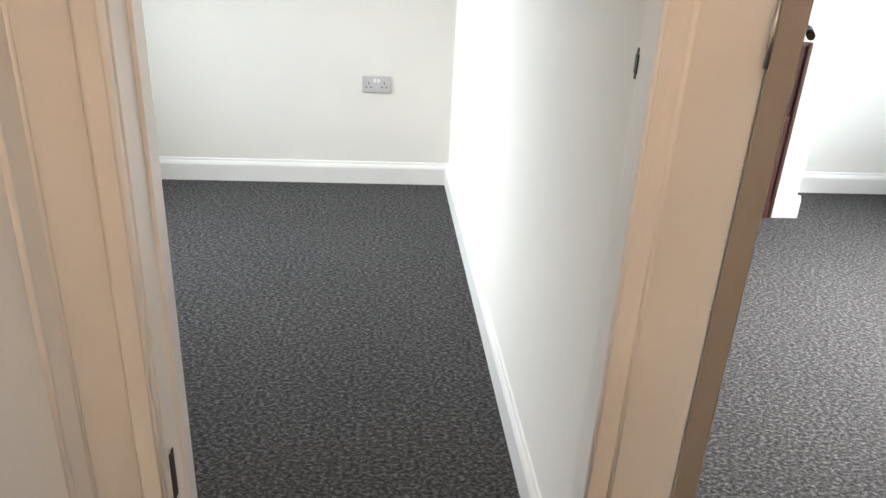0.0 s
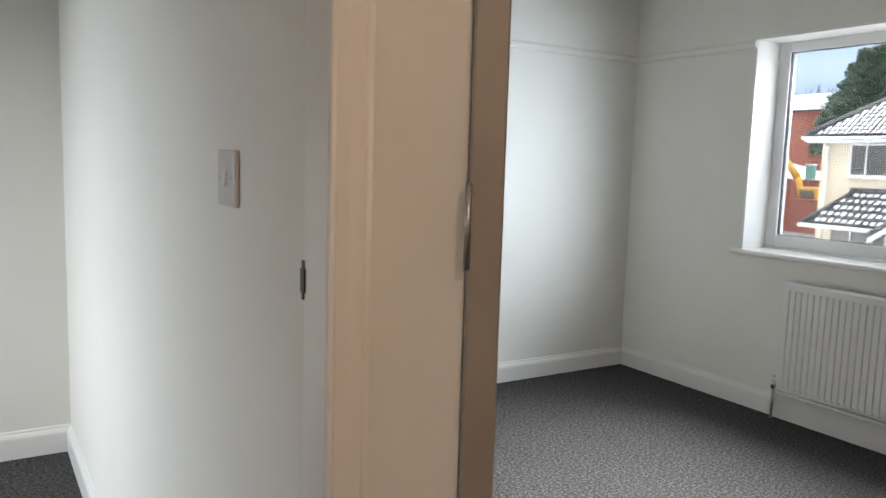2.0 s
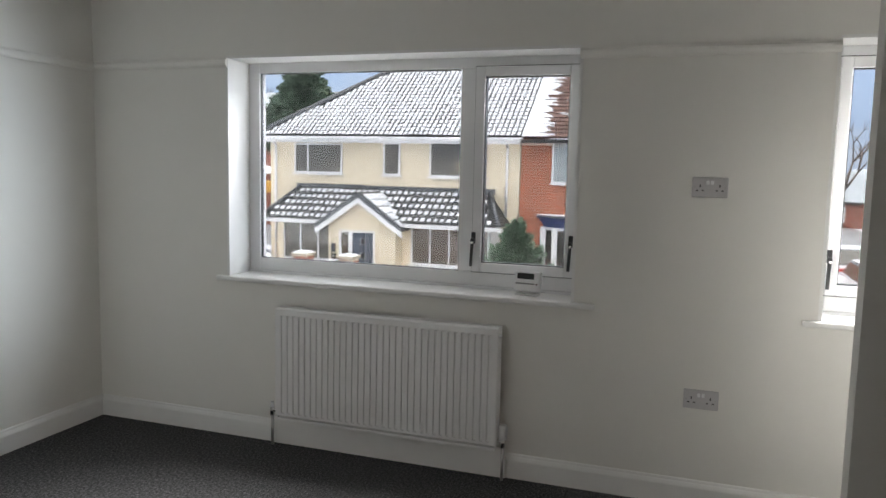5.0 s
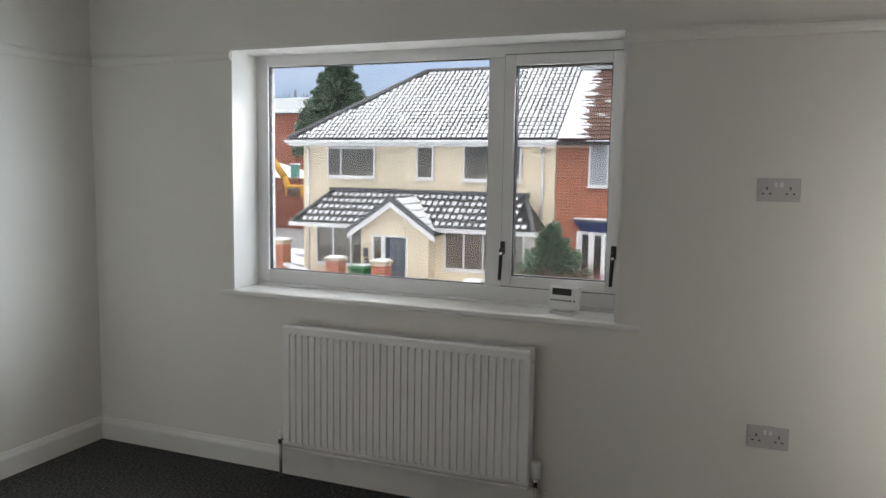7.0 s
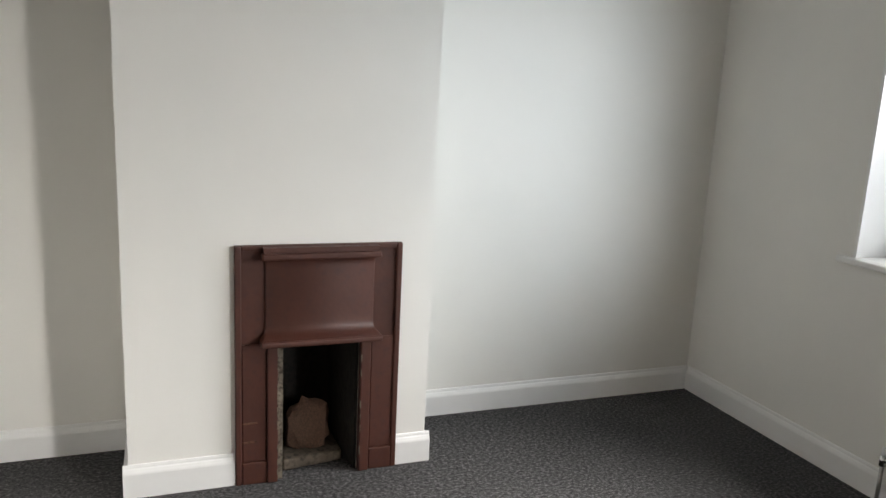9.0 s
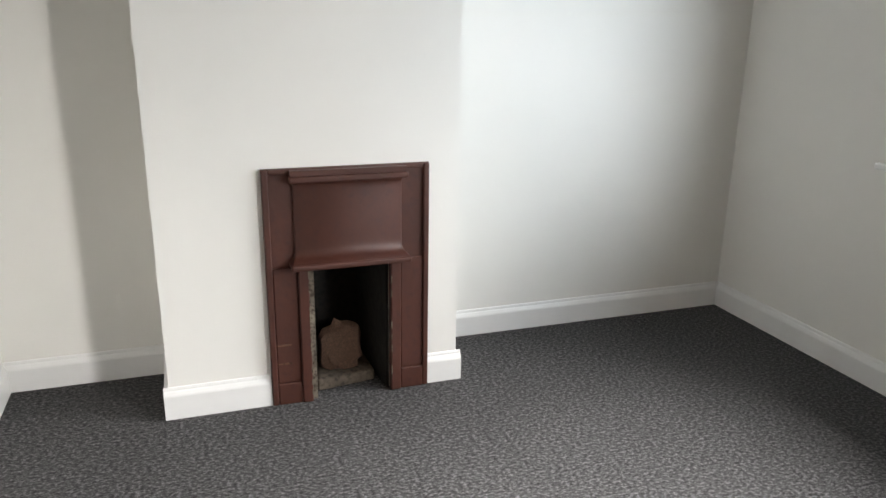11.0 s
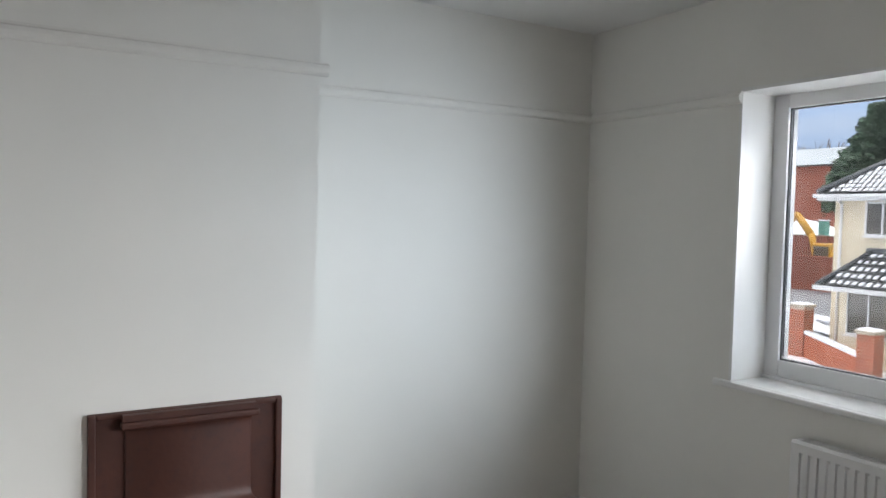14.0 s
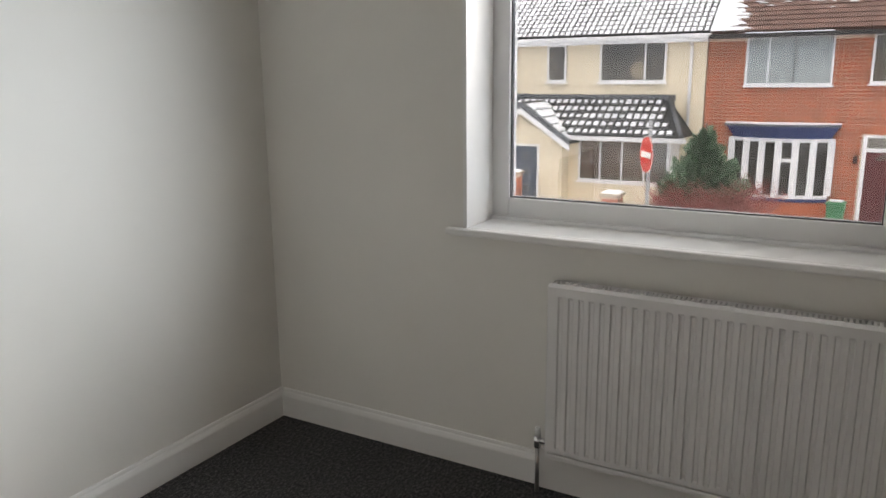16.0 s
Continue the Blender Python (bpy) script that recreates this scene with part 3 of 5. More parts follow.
# ---- radiator ----
def radiator():
    Y0, Y1, Z0, Z1, X0 = -2.411, -1.213, 0.152, 0.754, -0.081
    rad = thing("radiator", (0, (Y0 + Y1) / 2, 0), "white ribbed double panel radiator under the window", "radiator")
    inv = rad.matrix_basis.inverted()
    # front panel with pressed vertical flutes
    bm = bmesh.new()
    n = 34
    pitch = (Y1 - Y0 - 0.05) / n
    ys = [(Y0, 0.004), (Y0 + 0.004, 0.0)]
    for i in range(n):
        c = Y0 + 0.025 + pitch * i
        ys += [(c + pitch * k, d) for k, d in ((0.16, 0.0), (0.28, 0.0065), (0.58, 0.0065), (0.70, 0.0))]
    ys += [(Y1 - 0.004, 0.0), (Y1, 0.004)]
    B0 = Z0 + 0.024
    zs = [(B0, 0.010, 0), (B0 + 0.005, 0.0, 0), (B0 + 0.014, 0.0, 0), (B0 + 0.022, 0.0, 1), (Z1 - 0.046, 0.0, 1), (Z1 - 0.038, 0.0, 0), (Z1 - 0.010, 0.0, 0), (Z1, 0.006, 0)]
    grid = [[bm.verts.new((X0 + lift + d * k + (d if not k and d == 0.004 else 0), y, z)) for y, d in ys] for z, lift, k in zs]
    for i in range(len(zs) - 1):
        for j in range(len(ys) - 1):
            bm.faces.new((grid[i][j], grid[i + 1][j], grid[i + 1][j + 1], grid[i][j + 1]))
    box(bm, X0 + 0.0070, X0 + 0.016, Y0, Y1, B0, Z1 - 0.002)
    part("front_panel", bm, RAD, rad, at=inv)
    bm = bmesh.new()
    box(bm, X0 + 0.003, X0 + 0.016, Y0 + 0.004, Y1 - 0.004, Z0, Z0 + 0.017)
    bevelled(bm, 0.005, 3)
    part("bottom_rail", bm, RAD, rad, "rounded white bottom rail", at=inv)
    bm = bmesh.new()
    tube(bm, (X0 + 0.030, Y0 + 0.004, Z1 - 0.045), (X0 + 0.030, Y0 - 0.010, Z1 - 0.045), 0.009, 0.008, 12)
    part("air_vent", bm, UPVC, rad, "white plastic air vent plug", at=inv)
    bm = bmesh.new()
    box(bm, X0 + 0.070, X0 + 0.080, Y0 + 0.006, Y1 - 0.006, Z0 + 0.01, Z1 - 0.01)
    bevelled(bm, 0.003)
    part("rear_panel", bm, RAD, rad, at=inv)
    for ya, yb in ((Y0 + 0.002, Y0 + 0.006), (Y1 - 0.006, Y1 - 0.002)):
        part("side_panel", boxes((X0 + 0.0165, X0 + 0.078, ya, yb, Z0 + 0.012, Z1 - 0.004)), RAD, rad, at=inv)
    bm = bmesh.new()
    box(bm, X0 + 0.0165, X0 + 0.024, Y0 + 0.006, Y1 - 0.006, Z1 - 0.010, Z1 - 0.002)
    box(bm, X0 + 0.060, X0 + 0.069, Y0 + 0.006, Y1 - 0.006, Z1 - 0.010, Z1 - 0.002)
    m = 84
    for i in range(m):
        c = Y0 + 0.016 + (Y1 - Y0 - 0.032) * i / (m - 1)
        box(bm, X0 + 0.024, X0 + 0.060, c - 0.004, c + 0.004, Z1 - 0.009, Z1 - 0.003)
    part("top_grille", bm, RAD, rad, "slotted white top grille", at=inv)
    # black sheet added to paint the shade seen between the grille's slots
    bm = bmesh.new()
    box(bm, X0 + 0.017, X0 + 0.069, Y0 + 0.008, Y1 - 0.008, Z1 - 0.20, Z1 - 0.19)
    part("grille_shade_sheet", bm, SLOT, rad, "black sheet standing in for the shade below the grille", at=inv)
    for ya in (Y0 + 0.25, Y1 - 0.25):
        bm = bmesh.new()
        box(bm, X0 + 0.080, 0.0155, ya - 0.015, ya + 0.015, 0.25, 0.65)
        part("wall_bracket", bm, STEEL, rad, at=inv)
    for ya, side, tall in ((Y1, 1, 0), (Y0, -1, 1)):
        yv = ya + side * (0.026 if tall else 0.040)
        bm = bmesh.new()
        tube(bm, (X0 + 0.04, yv, 0.0), (X0 + 0.04, yv, 0.175), 0.0075, sides=12)
        part("pipe", bm, STEEL, rad, "dull metal pipe tail", at=inv)
        bm = bmesh.new()
        tube(bm, (X0 + 0.04, ya, 0.19), (X0 + 0.04, yv, 0.19), 0.010, sides=12)
        tube(bm, (X0 + 0.04, yv, 0.165), (X0 + 0.04, yv, 0.205), 0.013, sides=12)
        part("valve_body", bm, CHROME, rad, "chrome valve body", at=inv)
        bm = bmesh.new()
        top = 0.275 if tall else 0.235
        tube(bm, (X0 + 0.04, yv, 0.206), (X0 + 0.04, yv, top), 0.022 if tall else 0.010, 0.020 if tall else 0.009, 16)
        if tall:
            for k in range(14):
                a = 2 * math.pi * k / 14
                cx, cy = X0 + 0.04 + 0.0215 * math.cos(a), yv + 0.0215 * math.sin(a)
                box(bm, cx - 0.0015, cx + 0.0015, cy - 0.0015, cy + 0.0015, 0.225, top - 0.006)
        part("valve_cap", bm, UPVC, rad, "white plastic valve cap", at=inv)


radiator()
structure("baseboard_panel", boxes((-0.014, -0.0035, -2.445, -1.160, 0.0, 0.150), bev=0.002), GLOSS, "plain white boarding along the skirting under the radiator", "skirting board")


# ---- sockets, switch, thermostat ----
def socket(m, label, group):
    """Twin switched socket, drawn facing -y, its plate's middle at the origin."""
    s = thing("wall_socket", m, label, "wall socket", group)
    bm = bmesh.new()
    box(bm, -0.0735, 0.0735, -0.009, 0.0, -0.043, 0.043)
    bevelled(bm, 0.003, 2)
    part("plate", bm, PLATE, s)
    for c in (-0.040, 0.040):
        for dx, dz, w, h in ((0, 0.006, 0.0026, 0.0058), (-0.012, -0.014, 0.0045, 0.0026), (0.012, -0.014, 0.0045, 0.0026)):
            bm = bmesh.new()
            box(bm, c + dx - w, c + dx + w, -0.0096, -0.0088, dz - h, dz + h)
            part("pin_slot", bm, SLOT, s, "dark pin slot")
        bm = bmesh.new()
        k = c * 0.23
        box(bm, k - 0.0065, k + 0.0065, -0.0135, -0.0085, 0.011, 0.029)
        bevelled(bm, 0.002, 1)
        part("rocker", bm, UPVC, s, "small white rocker switch")
    for c in (-0.062, 0.062):
        bm = bmesh.new()
        tube(bm, (c, -0.0085, 0), (c, -0.0098, 0), 0.0032, sides=10)
        part("screw", bm, STEEL, s, "dull screw head")


def switch(m):
    s = thing("light_switch", m, "white plastic single light switch by the doorway", "light switch")
    bm = bmesh.new()
    box(bm, -0.043, 0.043, -0.009, 0.0, -0.043, 0.043)
    bevelled(bm, 0.003, 2)
    part("plate", bm, PLATE, s)
    bm = bmesh.new()
    hull(bm, [(x, y, z) for x in (-0.006, 0.006) for y, z in ((-0.0085, -0.012), (-0.0085, 0.012), (-0.0105, 0.012), (-0.0135, -0.012))])
    part("rocker", bm, UPVC, s)
    for c in (-0.030, 0.030):
        bm = bmesh.new()
        tube(bm, (c, -0.0085, 0), (c, -0.0096, 0), 0.003, sides=10)
        part("screw", bm, STEEL, s, "dull screw head")


socket(pose(0.0145, -3.306, 1.433, 0, 0, -90), "white twin wall socket set high on the window wall", "wall sockets")
socket(pose(0.0145, -3.320, 0.494, 0, 0, -90), "white twin wall socket low on the window wall", "wall sockets")
socket(pose(-3.743, 0.0145, 0.539), "white twin wall socket low on the small room's wall", "wall sockets")
switch(pose(-3.3235, -2.445, 1.300, 0, 0, -89.4))

th = thing("room_thermostat", pose(0.105, -2.500, 0.8875, 0, 0, -97) @ Matrix.Scale(1.15, 4), "white room thermostat with dark display standing on the window board", "thermostat")
bm = bmesh.new()
box(bm, -0.058, 0.058, -0.016, 0.016, 0.012, 0.100)
bevelled(bm, 0.008, 3)
part("body", bm, UPVC, th, at=pose(0, 0, 0, -9))
bm = bmesh.new()
box(bm, -0.047, 0.047, -0.026, 0.034, 0.0, 0.007)
bevelled(bm, 0.002, 2)
part("stand", bm, UPVC, th)
bm = bmesh.new()
box(bm, -0.020, 0.020, 0.004, 0.012, 0.004, 0.030)
part("stand_rib", bm, UPVC, th)
bm = bmesh.new()
box(bm, -0.044, 0.030, -0.0175, -0.0155, 0.066, 0.091)
part("display", bm, SCREEN, th, "dark display", at=pose(0, 0, 0, -9))
for i in range(8):
    bm = bmesh.new()
    c = -0.045 + 0.0105 * i
    tube(bm, (c, -0.0155, 0.047), (c, -0.0185, 0.047), 0.0036, sides=10)
    part("button", bm, BLACK, th, "small black button", at=pose(0, 0, 0, -9))
bm = bmesh.new()
tube(bm, (0.043, -0.0155, 0.047), (0.043, -0.0185, 0.047), 0.0036, sides=10)
part("button", bm, MAROON, th, "small dark red button", at=pose(0, 0, 0, -9))


# ---- fireplace ----
def fireplace():
    L, R, T = -2.291, -1.688, 0.892
    FB = BREAST - 0.001
    fp = thing("fireplace_surround", (0, 0, 0), "oxblood painted cast iron bedroom fireplace surround with curved hood", "fireplace")
    # outer frame: back plate with a raised edge
    for span in ((L, L + 0.150, 0.0, T), (R - 0.150, R, 0.0, T), (L + 0.150, R - 0.150, OPEN_TOP, T)):
        part("back_plate", boxes((span[0], span[1], FB - 0.012, FB, span[2], span[3])), OXBLOOD, fp)
    for x0, x1 in ((L, L + 0.022), (R - 0.022, R)):
        bm = bmesh.new()
        box(bm, x0, x1, FB - 0.026, FB - 0.012, 0.0, T)
        bevelled(bm, 0.005, 2)
        part("edge_rim", bm, OXBLOOD, fp)
    bm = bmesh.new()
    box(bm, L + 0.0225, R - 0.0225, FB - 0.026, FB - 0.012, T - 0.018, T)
    bevelled(bm, 0.005, 2)
    part("top_rim", bm, OXBLOOD, fp)
    # hood: a panel that swells out to a ledge over the opening and under a narrow top ledge
    bm = bmesh.new()
    prof = []
    for i in range(25):
        k = 0.5 - 0.5 * math.cos(math.pi * i / 24)
        z = 0.560 + (T - 0.045 - 0.560) * k
        prof.append((FB - 0.024 - 0.052 * (1 - k) ** 26 - 0.014 * k ** 40, z, 0.016 * (1 - k) ** 26 + 0.006 * k ** 40))
    rows = []
    xa, xb = L + 0.105, R - 0.105
    for y, z, w in prof:
        rows.append([bm.verts.new(p) for p in ((xa - w, FB - 0.012, z), (xa - w, y + 0.004, z), (xa - w + 0.004, y, z), (xb + w - 0.004, y, z), (xb + w, y + 0.004, z), (xb + w, FB - 0.012, z))])
    for a, b in zip(rows, rows[1:]):
        for i in range(5):
            bm.faces.new((a[i], a[i + 1], b[i + 1], b[i])).smooth = i == 2
    bm.faces.new(rows[0][::-1])
    bm.faces.new(rows[-1])
    part("hood", bm, OXBLOOD, fp, "curved oxblood hood panel")
    bm = bmesh.new()
    box(bm, xa - 0.022, xb + 0.022, FB - 0.088, FB - 0.012, 0.538, 0.560)
    bevelled(bm, 0.007, 3)
    part("hood_ledge", bm, OXBLOOD, fp)
    bm = bmesh.new()
    box(bm, xa - 0.016, xb + 0.016, FB - 0.064, FB - 0.0265, T - 0.045, T - 0.022)
    bevelled(bm, 0.006, 2)
    box(bm, xa - 0.010, xb + 0.010, FB - 0.050, FB - 0.0265, T - 0.0215, T - 0.003)
    part("top_ledge", bm, OXBLOOD, fp)
    # pilasters with plinth blocks and an inner bead
    for side, x0, x1 in ((1, L + 0.024, L + 0.108), (-1, R - 0.108, R - 0.024)):
        bm = bmesh.new()
        box(bm, x0, x1, FB - 0.020, FB - 0.012, 0.088, 0.536)
        bevelled(bm, 0.003, 2)
        part("pilaster", bm, OXBLOOD, fp)
        bm = bmesh.new()
        box(bm, x0 - 0.001, x1 + 0.002, FB - 0.026, FB - 0.012, 0.0, 0.086)
        bevelled(bm, 0.004, 2)
        part("plinth_block", bm, OXBLOOD, fp, "scuffed plinth block")
        xi0, xi1 = (x1 + 0.003, x1 + 0.042) if side > 0 else (x0 - 0.042, x0 - 0.003)
        bm = bmesh.new()
        box(bm, xi0, xi1, FB - 0.034, FB - 0.012, 0.0, 0.537)
        bevelled(bm, 0.006, 3)
        part("inner_stile", bm, OXBLOOD, fp)
        # worn pale edge where the paint has chipped off
        xe = xi1 - 0.004 if side > 0 else xi0
        for k in range(11):
            za = 0.02 + 0.046 * k + random.uniform(0, 0.012)
            if random.random() < (0.85 if side > 0 else 0.35):
                part("chipped_edge", boxes((xe, xe + 0.004, FB - 0.0350, FB - 0.0335, za, za + random.uniform(0.012, 0.042))), ASHSTONE, fp, "pale chip on the worn edge")
    for z in (0.165, 0.238):
        bm = bmesh.new()
        hull(bm, [(L + 0.050 + 0.030 * math.cos(a), FB - 0.0205 - 0.0008 * (k % 2), z + 0.004 * math.sin(a)) for k in range(10) for a in (2 * math.pi * k / 10,)])
        part("scratch", bm, RUBBLE, fp, "small scuff in the paint")
    # firebrick lining, built behind the opening
    by = -0.060
    part("firebrick_back", boxes((OPEN_L - 0.02, OPEN_R + 0.02, by, by + 0.04, 0.0, OPEN_TOP)), SOOT, fp, "sooty black firebrick back")
    for plan in ([(OPEN_L + 0.001, BREAST + 0.002), (OPEN_L + 0.012, BREAST + 0.002), (OPEN_L + 0.05, by), (OPEN_L + 0.001, by)],
                 [(OPEN_R - 0.012, BREAST + 0.002), (OPEN_R - 0.001, BREAST + 0.002), (OPEN_R - 0.001, by), (OPEN_R - 0.05, by)]):
        bm = bmesh.new()
        prism(bm, plan, 0.0, OPEN_TOP)
        part("firebrick_cheek", bm, SOOT, fp, "sooty black firebrick cheek")
    bm = bmesh.new()
    prism(bm, [(OPEN_L + 0.004, BREAST - 0.010), (OPEN_L + 0.020, BREAST - 0.010), (OPEN_L + 0.030, BREAST + 0.06), (OPEN_L + 0.014, BREAST + 0.06)], 0.0, OPEN_TOP - 0.01)
    part("plaster_edge", bm, ASHSTONE, fp, "crumbling pale mortar at the side")
    bm = bmesh.new()
    prism(bm, [(OPEN_L + 0.030, BREAST + 0.040), (OPEN_R - 0.040, BREAST + 0.075), (OPEN_R - 0.05, by - 0.002), (OPEN_L + 0.05, by - 0.002)], 0.0, 0.045)
    bevelled(bm, 0.008, 2)
    part("hearth_slab", bm, HEARTH, fp, "brown ash-dusted hearth stone")


fireplace()
# broken lump of firebrick on the hearth
bm = bmesh.new()
bmesh.ops.create_icosphere(bm, subdivisions=3, radius=1.0)
for v in bm.verts:
    n = noise.noise(v.co * 1.7) * 0.30 + noise.noise(v.co * 4.0) * 0.22 + noise.noise(v.co * 9.0) * 0.08
    p = v.co * (1 + n)
    v.co = Vector((max(-0.85, min(0.9, p.x)), max(-0.7, min(0.7, p.y)), max(-0.62, p.z)))
lump = part("firebrick_lump", bm, RUBBLE)
lump.matrix_basis = pose(-2.000, -0.215, 0.118) @ Matrix.Diagonal((0.098, 0.075, 0.118, 1))
tagged(lump, "broken brown firebrick lump resting on the hearth", "broken brick")


# ---- bedroom door, opened well back ----
def bedroom_door():
    ang = 64.0
    d = thing("door_1", pose(-3.222, -2.955, 0, 0, 0, ang), "taupe panelled bedroom door standing open", "door", kind="structure")
    W, T = 0.762, 0.036
    bm = bmesh.new()
    box(bm, 0.0, W, 0.0, T, 0.012, 1.99)
    bevelled(bm, 0.002, 1)
    part("leaf", bm, DOORTAUPE, d, at=pose(0, -T, 0))
    for x0, x1, z0, z1 in ((0.11, 0.35, 0.2, 0.85), (0.41, 0.65, 0.2, 0.85), (0.11, 0.35, 1.05, 1.85), (0.41, 0.65, 1.05, 1.85)):
        bm = bmesh.new()
        box(bm, x0, x1, -T - 0.006, -T - 0.0005, z0, z1)
        bevelled(bm, 0.004, 1)
        part("raised_panel", bm, DOORTAUPE, d)
    for z in (0.25, 1.27, 1.75):
        bm = bmesh.new()
        tube(bm, (-0.004, 0.002, z - 0.045), (-0.004, 0.002, z + 0.045), 0.0035, sides=10)
        part("hinge", bm, STEEL, d, "bright metal hinge knuckle")
    bm = bmesh.new()
    box(bm, 0.675, 0.725, -T - 0.010, -T - 0.0005, 1.10, 1.26)
    bevelled(bm, 0.003, 2)
    h = part("door_handle", bm, BLACK, d, "black lever handle")
    bm = bmesh.new()
    tube(bm, (0.70, -T - 0.010, 1.200), (0.70, -T - 0.048, 1.200), 0.008, sides=12)
    tube(bm, (0.705, -T - 0.046, 1.200), (0.590, -T - 0.046, 1.200), 0.008, sides=12)
    part("lever", bm, BLACK, h)


bedroom_door()
bm = bmesh.new()
box(bm, -3.3375, -3.333, -2.788, -2.7765, 1.180, 1.208)
box(bm, -3.3362, -3.333, -2.7845, -2.7775, 1.171, 1.217)
tagged(part("strike_plate", bm, BLACK), "black metal strike plate on the door lining", "strike plate")
bm = bmesh.new()
box(bm, -4.0685, -4.0655, -2.866, -2.842, 0.43, 0.53)
tagged(part("door_hinge", bm, BLACK), "black metal door hinge leaf on the lining", "hinge")
# flush lamp on the landing ceiling
lamp = thing("ceiling_light", (-3.55, -4.55, 2.43), "small round warm ceiling light on the landing", "ceiling light")
bm = bmesh.new()
tube(bm, (0, 0, -0.03), (0, 0, 0), 0.07, 0.09, 24)
part("base", bm, UPVC, lamp)
bm = bmesh.new()
tube(bm, (0, 0, -0.09), (0, 0, -0.03), 0.018, sides=16)
part("lamp_holder", bm, UPVC, lamp)


# ---- outside: the ground ----
GROUND = -2.57


def sheet(name, x0, x1, y0, y1, z, mat, label, category, deep=0.3):
    structure(name, boxes((x0, x1, y0, y1, z - deep, z)), mat, label, category)


sheet("ground", -400, 900, -700, 700, GROUND - 0.02, SNOW, "snow covered ground reaching the distance", "ground", 1.0)
sheet("road", 7.0, 13.5, -200, 200, GROUND - 0.008, ROAD, "wet grey street with thin snow", "road")
sheet("road_side", 13.5, 160, -14.5, -7.8, GROUND - 0.008, ROAD, "wet grey side street leading away", "road")
sheet("road_far", 27, 48, 14.5, 60, GROUND - 0.008, ROAD, "grey yard drive behind the house", "road")
sheet("pavement", 13.6, 15.6, -7.6, 200, GROUND + 0.10, SNOW, "snowy pavement with a kerb", "pavement", 0.2)


# ---- pieces ----
def tile_mesh(name, w, v, snow_w, snow_h, tile_mat):
    """One interlocking roof tile, u across, v up the slope, a roll at its side and a pad of snow in its pan."""
    bm = bmesh.new()
    box(bm, 0.0, w * 0.97, 0.0, v * 1.02, -0.012, 0.012)
    hull(bm, [(u, s, h) for s in (0.0, v * 1.02) for u, h in ((0.0, 0.0), (w * 0.06, 0.026), (w * 0.14, 0.026), (w * 0.20, 0.0))])
    if snow_w:
        a, b = w * (0.60 - snow_w / 2), w * (0.60 + snow_w / 2)
        lo, hi = v * (0.52 - snow_h / 2), v * (0.52 + snow_h / 2)
        hull(bm, [(a, lo, 0.0125), (b, lo, 0.0125), (b, hi, 0.0125), (a, hi, 0.0125), (a + 0.02, lo + 0.02, 0.028), (b - 0.02, lo + 0.02, 0.028), (b - 0.02, hi - 0.02, 0.024), (a + 0.02, hi - 0.02, 0.024)], 1)
    me = bpy.data.meshes.new(name)
    bm.normal_update()
    bm.to_mesh(me)
    bm.free()
    me.materials.append(tile_mat)
    me.materials.append(SNOW)
    return me


def lay_tiles(parent, base, w, v, cells, meshes, limit=300):
    """Tiles as parts; past the limit the rest are joined into one part."""
    rest = bmesh.new()
    for i, (c, r) in enumerate(cells):
        me = meshes[random.randrange(len(meshes))]
        m = base @ pose(c * w, r * v, 0.004 * (c % 2), random.uniform(-0.8, 0.8))
        if i < limit:
            ob = new("tile", me)
            ob.parent, ob.matrix_basis = parent, m
        else:
            k = len(rest.verts)
            rest.from_mesh(me)
            rest.verts.ensure_lookup_table()
            for vert in rest.verts[k:]:
                vert.co = m @ vert.co
    if len(rest.verts):
        ob = part("tile_rest", rest, [meshes[0].materials[0], SNOW], parent)
        tagged(ob, kind="stuff")
    else:
        rest.free()


def far_window(parent, x, ya, yb, za, zb, lights, glass=None, w=0.055):
    """A window in a wall facing -x: frame, bars, sill and one pane for each light."""
    win = part("window", boxes((x - 0.03, x + 0.04, ya, yb, za, zb)), FARGLASS if glass is None else glass, parent, "dark reflecting window panes in a white frame")
    bm = bmesh.new()
    ring(bm, x - 0.07, x - 0.02, ya - 0.02, yb + 0.02, za - 0.02, zb + 0.02, w)
    part("frame", bm, FARWHITE, win, "white window frame")
    for y in lights:
        part("mullion", boxes((x - 0.068, x - 0.022, y - w * 0.45, y + w * 0.45, za + 0.045, zb - 0.045)), FARWHITE, win)
    part("sill", boxes((x - 0.11, x - 0.01, ya - 0.07, yb + 0.07, za - 0.075, za - 0.022)), FARWHITE, win, "white window sill")
    return win


